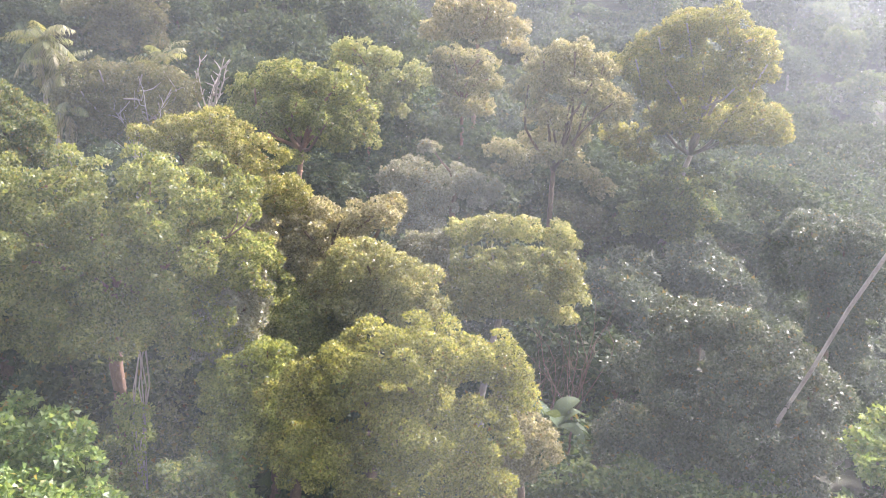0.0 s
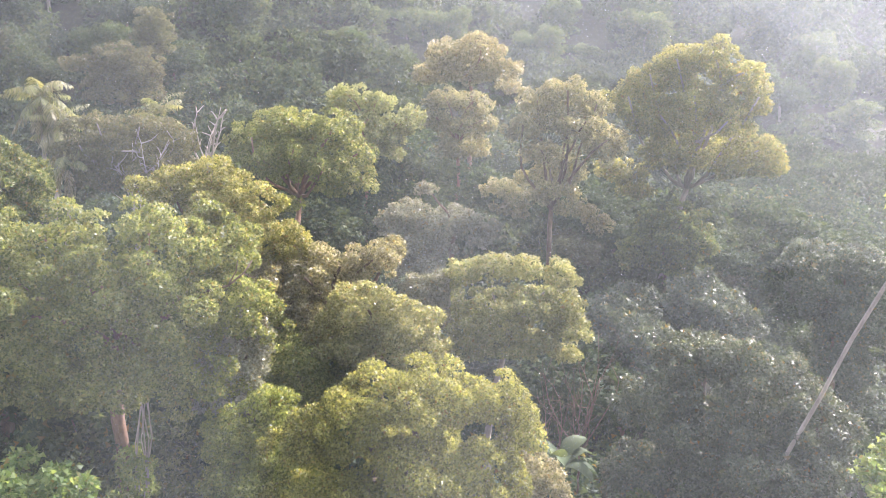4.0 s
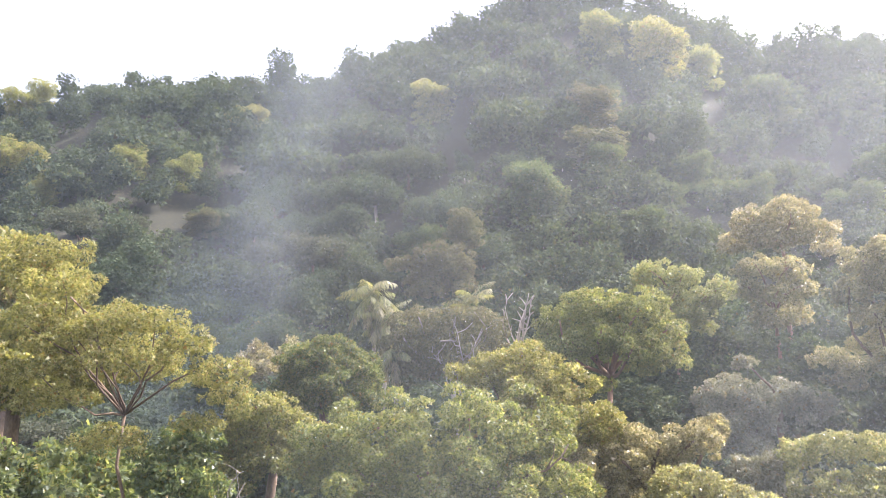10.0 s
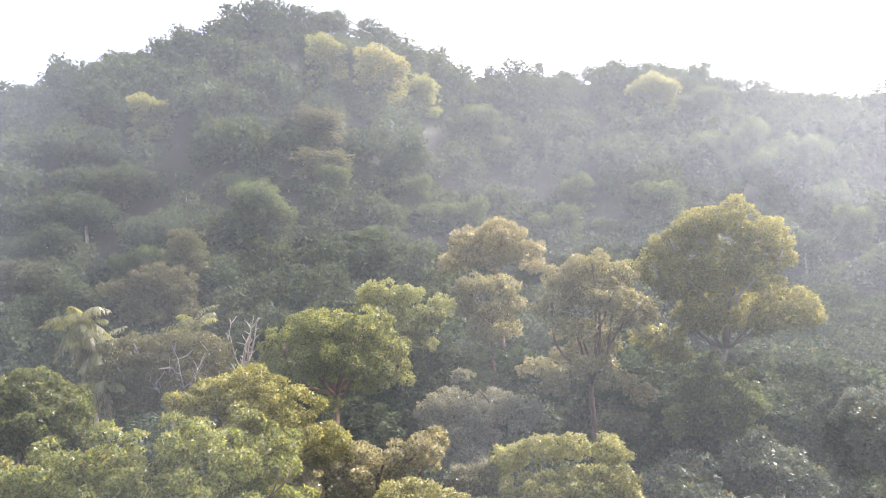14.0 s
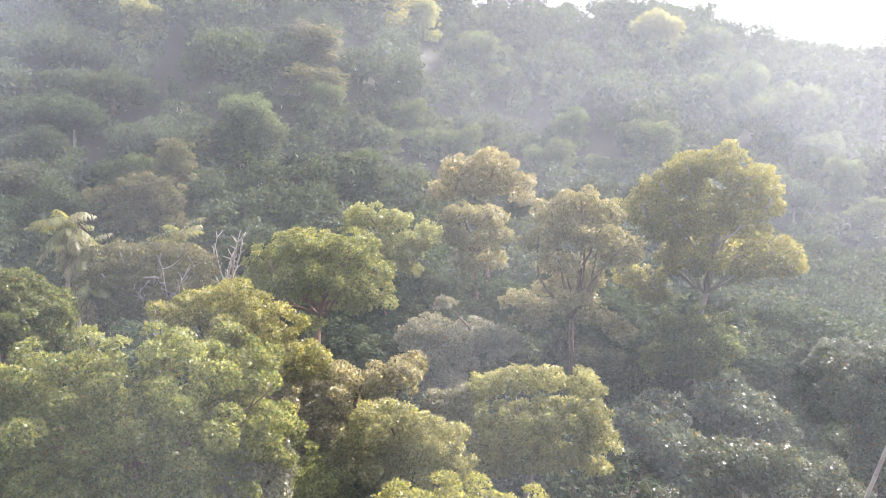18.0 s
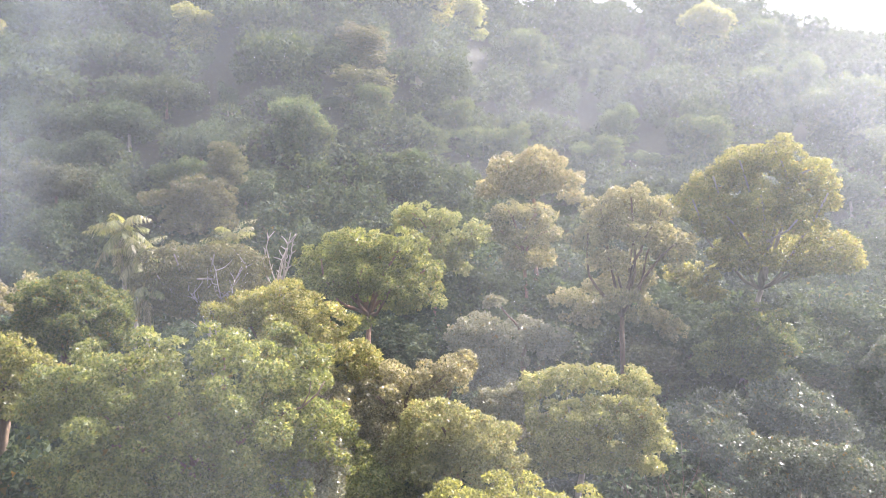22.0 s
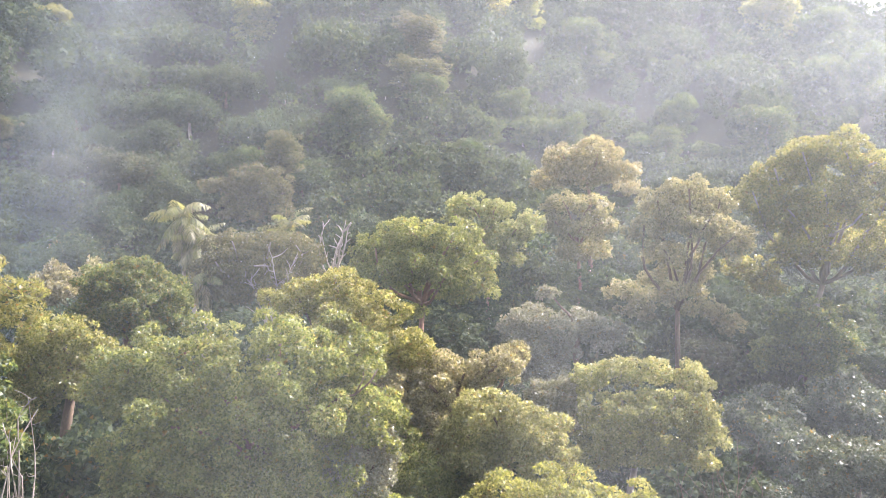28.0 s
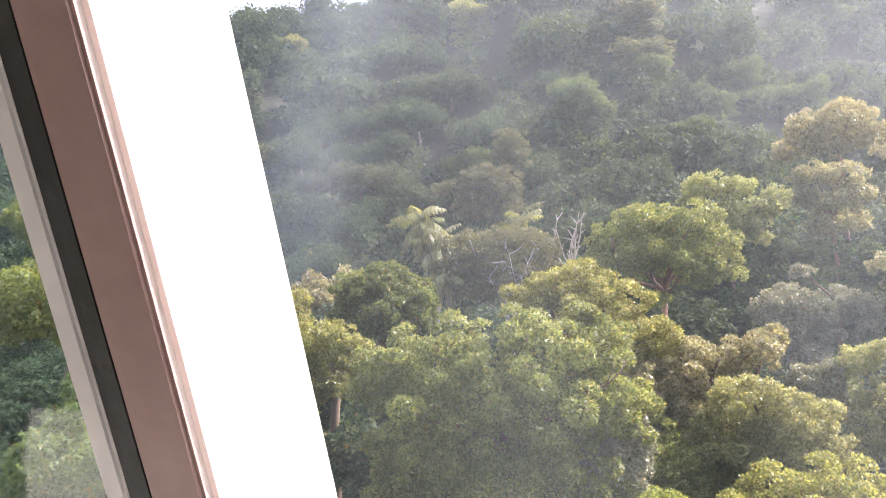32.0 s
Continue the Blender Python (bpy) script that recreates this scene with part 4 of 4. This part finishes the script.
def dead_tree(label, az, d, top, spread, seed, r=0.12, base=None, name="dead_tree", mat=None, arms=7, twig=0.16):
    """Bare trunk and forking branches."""
    rng = np.random.default_rng(seed)
    root = new(name)
    root.location = polar(az, d)
    root.rotation_euler = (0, 0, -radians(az))
    tagged(root, label, "dead tree")
    h = top - root.location.z
    start = h * (0.6 if base is None else base)
    mat = mat or DEADWOOD
    pts = bend(rng, (0, 0, -0.3), (0, 0, start), 0.02, 6)
    limb_part("trunk", pts, r, r * 0.7, mat, root)
    for k in range(arms):
        a = k * 2.4 + rng.uniform(-0.4, 0.4)
        out = spread * rng.uniform(0.45, 1.0)
        end = (out * math.cos(a), out * 0.6 * math.sin(a), start + (h - start) * rng.uniform(0.55, 1.0))
        b = bend(rng, (0, 0, start * rng.uniform(0.86, 1.0)), end, 0.14, 6)
        limb = limb_part("branch", b, r * 0.5, r * 0.12, mat, root, 6)
        v, f = [], []
        for j in range(6):
            q = np.array(b[2 + j % 4])
            tip = q + np.array([rng.normal() * 0.35, rng.normal() * 0.2, abs(rng.normal()) * 0.35 + 0.1]) * spread * 0.6
            tv, tf = tube(bend(rng, q, tip, 0.1, 4), [r * twig * f for f in (1, 0.85, 0.7, 0.5, 0.3)], 5)
            f += [tuple(i + len(v) for i in face) for face in tf]
            v += tv
        part("twigs", mesh_of("twigs", v, f, mat), limb)
    return root


dead_tree("bare dead tree with forked upright branches", -15.6, 47.5, 16.1, 1.15, 91, 0.15, 0.84, "dead_tree", DEADWOOD, 6, 0.34)
dead_tree("bare whitish branches of a half-dead tree", -19.3, 45.6, 14.8, 2.4, 96, 0.12, 0.74, "dead_tree", None, 10, 0.3)
dead_tree("small bleached dead tree with bare branches", -34.8, 28, 11.4, 0.9, 92, 0.07, 0.7)
dead_tree("dry leafless shrub with long brittle stems", 9.6, 36, 7.8, 1.8, 93, 0.06, 0.35, "dry_shrub", BARK, 10)
dead_tree("dry leafless shrub with long thin stems", 8.2, 35, 6.6, 2.0, 94, 0.05, 0.35, "dry_shrub", BARK, 9)

lean_trunk = new("leaning_trunk")
tagged(lean_trunk, "long pale bare trunk leaning out of a grey-green tree", "trunk")
foot = Vector((10.09, 29.58, -0.3))
lean_trunk.location = foot
way = Vector((0.161, -0.432, 1.0))
rng = np.random.default_rng(95)
pts = [tuple(way * h + Vector((0.05 * math.sin(h), 0, 0))) for h in (0, 2.2, 4.4, 6.6, 8.8, 11, 13.2, 15.4)]
limb_part("stem", pts, 0.085, 0.055, DEADWOOD, lean_trunk, 9)
part("leaf_tuft", quads_mesh("leaf_tuft", foliage(rng, [(way.x * 15.5 - 0.4, way.y * 15.5, 15.3, 0.7, 0.7, 0.6)], 0.22, 1.1), LEAF["lime"]), lean_trunk)


# ---- mist, with two sheets added for glare ----
def mist(name, label, d, az0, az1, z0, z1, thick, scale, low, high, seed, edge=0.25, slant=0.0):
    """A thin drifting sheet of mist that scatters the light behind it."""
    m, n, l, p, out = material(name)
    n.remove(p)
    tc, mp, tex, mr = n.new("ShaderNodeTexCoord"), n.new("ShaderNodeMapping"), n.new("ShaderNodeTexNoise"), n.new("ShaderNodeMapRange")
    mp.inputs["Location"].default_value = (seed * 3.7, seed * 1.3, 0)
    tex.inputs["Scale"].default_value, tex.inputs["Detail"].default_value, tex.inputs["Distortion"].default_value = scale, 4, 0.6
    mr.inputs[1].default_value, mr.inputs[2].default_value = low, high
    mr.inputs[3].default_value, mr.inputs[4].default_value = 0.0, thick
    # the sheet thins out towards its rim
    uv, sep = n.new("ShaderNodeUVMap"), n.new("ShaderNodeSeparateXYZ")
    rim = []
    for ax in (0, 1):
        a, b = n.new("ShaderNodeMath"), n.new("ShaderNodeMapRange")
        a.operation = "PINGPONG"
        a.inputs[1].default_value = 0.5
        b.interpolation_type = "SMOOTHSTEP"
        b.inputs[2].default_value = max(edge, 0.001)
        l.new(sep.outputs[ax], a.inputs[0])
        l.new(a.outputs[0], b.inputs[0])
        rim.append(b)
    l.new(uv.outputs[0], sep.inputs[0])
    m1, m2 = n.new("ShaderNodeMath"), n.new("ShaderNodeMath")
    m1.operation = m2.operation = "MULTIPLY"
    l.new(tc.outputs["Object"], mp.inputs[0])
    l.new(mp.outputs[0], tex.inputs["Vector"])
    l.new(tex.outputs[0], mr.inputs[0])
    l.new(rim[0].outputs[0], m1.inputs[0])
    l.new(rim[1].outputs[0], m1.inputs[1])
    l.new(m1.outputs[0], m2.inputs[0])
    l.new(mr.outputs[0], m2.inputs[1])
    tp, tl, mix = n.new("ShaderNodeBsdfTransparent"), n.new("ShaderNodeBsdfTranslucent"), n.new("ShaderNodeMixShader")
    tl.inputs[0].default_value = (0.82, 0.91, 1.0, 1)
    fw, both = n.new("ShaderNodeBsdfRefraction"), n.new("ShaderNodeMixShader")
    fw.inputs["Roughness"].default_value, fw.inputs["IOR"].default_value = 0.7, 1.5
    both.inputs[0].default_value = 0.2
    l.new(tl.outputs[0], both.inputs[1])
    l.new(fw.outputs[0], both.inputs[2])
    l.new(m2.outputs[0], mix.inputs[0])
    l.new(tp.outputs[0], mix.inputs[1])
    l.new(both.outputs[0], mix.inputs[2])
    l.new(mix.outputs[0], out.inputs[0])
    nx, nz = 40, 12
    v, f, uvs = [], [], []
    for i in range(nx + 1):
        for j in range(nz + 1):
            z = z0 + (z1 - z0) * j / nz
            az = az0 + (az1 - az0) * i / nx + slant * (z - z0)
            q = polar(az, d + 2.0 * noise.noise((az * 0.08, z * 0.05, seed)), z)
            v.append(tuple(q))
            uvs.append((i / nx, j / nz))
    for i in range(nx):
        for j in range(nz):
            a = i * (nz + 1) + j
            f.append((a, a + nz + 1, a + nz + 2, a + 1))
    me = mesh_of(name, v, f, m)
    layer = me.uv_layers.new(name="sheet")
    for lp in me.loops:
        layer.data[lp.index].uv = uvs[lp.vertex_index]
    return tagged(new(name, me), label, "mist", kind="stuff")


# Added sheet: stands for veiling glare that lifts the near darks.
mist("mist", "thin haze sheet added for lens glare before the near trees", 15, -75, 60, 0.5, 40, 0.035, 0.05, -6, 0.7, 1, 0.04)
mist("mist", "thin mist hanging between the tree rows", 41, -70, 55, -2, 50, 0.022, 0.03, -1.0, 0.7, 2, 0.05)
mist("mist", "bluish mist at the foot of the hill", 67, -70, 55, 0, 80, 0.026, 0.02, -0.8, 0.7, 3, 0.05)
mist("mist", "bluish mist along the lower hillside", 82, -70, 55, 5, 90, 0.038, 0.02, -0.6, 0.7, 5, 0.05)
mist("mist", "bluish mist below the ridge", 100, -70, 55, 15, 100, 0.044, 0.02, -0.6, 0.7, 7, 0.05)
# Added too: imitates the sun's veiling glare at the upper right.
mist("mist", "bright haze sheet added for the glare on the sunny side", 39, 0, 70, 10, 60, 0.115, 0.03, -0.6, 0.7, 9, 0.5)
mist("smoke_wisp", "pale wisp of smoke drifting up the hillside", 64, -43, -32, 6, 40, 0.42, 0.09, 0.3, 0.8, 4, 0.5, 0.32)
mist("smoke_wisp", "pale smoke hanging behind the feathery tree", 50, -45, -27, 3, 21, 0.56, 0.12, 0.28, 0.78, 6, 0.5)


# ---- the house: a plain room behind the window, its neighbour sash open ----
def box(name, lo, hi, mat, parent=None, bevel=0.003, label=""):
    bm = bmesh.new()
    bmesh.ops.create_cube(bm, size=1)
    for v in bm.verts:
        v.co = [lo[k] + (v.co[k] + 0.5) * (hi[k] - lo[k]) for k in range(3)]
    if bevel:
        bmesh.ops.bevel(bm, geom=bm.edges[:], offset=bevel, segments=2, affect="EDGES")
    me = bpy.data.meshes.new(name)
    bm.to_mesh(me)
    bm.free()
    me.materials.append(mat)
    ob = new(name, me)
    if parent:
        ob.parent = parent
    if label:
        tagged(ob, label)
    return ob


def wall_boxes(name, boxes, label):
    root = bpy.data.meshes.new(name)
    bm = bmesh.new()
    for lo, hi in boxes:
        g = bmesh.ops.create_cube(bm, size=1)["verts"]
        for v in g:
            v.co = [lo[k] + (v.co[k] + 0.5) * (hi[k] - lo[k]) for k in range(3)]
    bm.to_mesh(root)
    bm.free()
    root.materials.append(PLASTER)
    return tagged(new(name, root), label, "wall", kind="structure")


E = EYE_Z
wall_boxes("wall_front", [((-5, 0.50, -0.5), (5, 0.64, E - 0.75)), ((-5, 0.50, E + 0.62), (5, 0.64, E + 3.4)), ((-5, 0.50, E - 0.75), (-1.75, 0.64, E + 0.62)), ((1.3, 0.50, E - 0.75), (5, 0.64, E + 0.62))], "pale plastered outer wall with a window opening")
wall_boxes("wall_back", [((-5, -6, -0.5), (5, -5.85, E + 3.4))], "plain plastered back wall")
wall_boxes("wall_west", [((-5, -5.85, -0.5), (-4.85, 0.50, E + 3.4))], "plain plastered side wall")
wall_boxes("wall_east", [((4.85, -5.85, -0.5), (5, 0.50, E + 3.4))], "plain plastered side wall")
# Unseen floor, added pale as a reflector for the sash's indoor faces.
tagged(box("floor", (-4.85, -5.85, E - 1.65), (4.85, 0.50, E - 1.5), PALE_BOUNCE_FLOOR), "unseen room floor, pale to bounce light onto the sash", "floor", kind="structure")
tagged(box("ceiling", (-4.85, -5.85, E + 1.2), (4.85, 0.50, E + 1.35), PLASTER), "plain white ceiling", "ceiling", kind="structure")

WHITE_METAL = rough_material("white powder-coated aluminium", [(0.3, (0.78, 0.77, 0.74)), (0.7, (0.84, 0.83, 0.81))], 3, 60, 0.35, 0.05)
BROWN_METAL = rough_material("brown anodised aluminium", [(0.3, (0.34, 0.23, 0.21)), (0.7, (0.42, 0.30, 0.27))], 3, 60, 0.45, 0.05)
RUBBER = rough_material("black rubber seal", [(0.3, (0.02, 0.022, 0.02)), (0.7, (0.04, 0.042, 0.04))], 5, 80, 0.6, 0.1)
GLASS, gn, gl, gp, gout = material("tinted window glass")
gp.inputs["Base Color"].default_value = (0.72, 0.86, 0.80, 1)
gp.inputs["Roughness"].default_value = 0.0
gp.inputs["Transmission Weight"].default_value = 1.0
gp.inputs["IOR"].default_value = 1.45

sash = new("window_1")
tagged(sash, "top-hung aluminium window sash standing open outwards", "window", kind="structure")
sash.location = (-0.1255, 0.656, E)
sash.rotation_euler = (radians(12.6), 0, 0)
TOP, LOW = 0.60, -0.70
for nm, x0, x1, z0, z1 in (("stile", -0.526, -0.46, LOW, TOP), ("stile", -1.56, -1.50, LOW, TOP), ("rail", -1.50, -0.526, TOP - 0.06, TOP), ("rail", -1.50, -0.526, LOW, LOW + 0.06)):
    box(nm, (x0, -0.012, z0), (x1, 0.09, z1), WHITE_METAL, sash, 0.004, "white powder-coated aluminium bar")
box("cover_strip", (-0.494, -0.018, LOW), (-0.4605, -0.0125, TOP), BROWN_METAL, sash, 0.002, "brown anodised cover strip")
box("seal", (-0.5095, -0.016, LOW), (-0.4945, -0.0125, TOP), RUBBER, sash, 0.001, "black rubber seal")
box("glazing_bead", (-0.525, -0.017, LOW), (-0.510, -0.0125, TOP), WHITE_METAL, sash, 0.002, "pale glazing bead")
pane = box("pane", (-1.50, 0.035, LOW + 0.06), (-0.526, 0.041, TOP - 0.06), GLASS, sash, 0, "greenish clear glass pane")
pane.visible_shadow = False
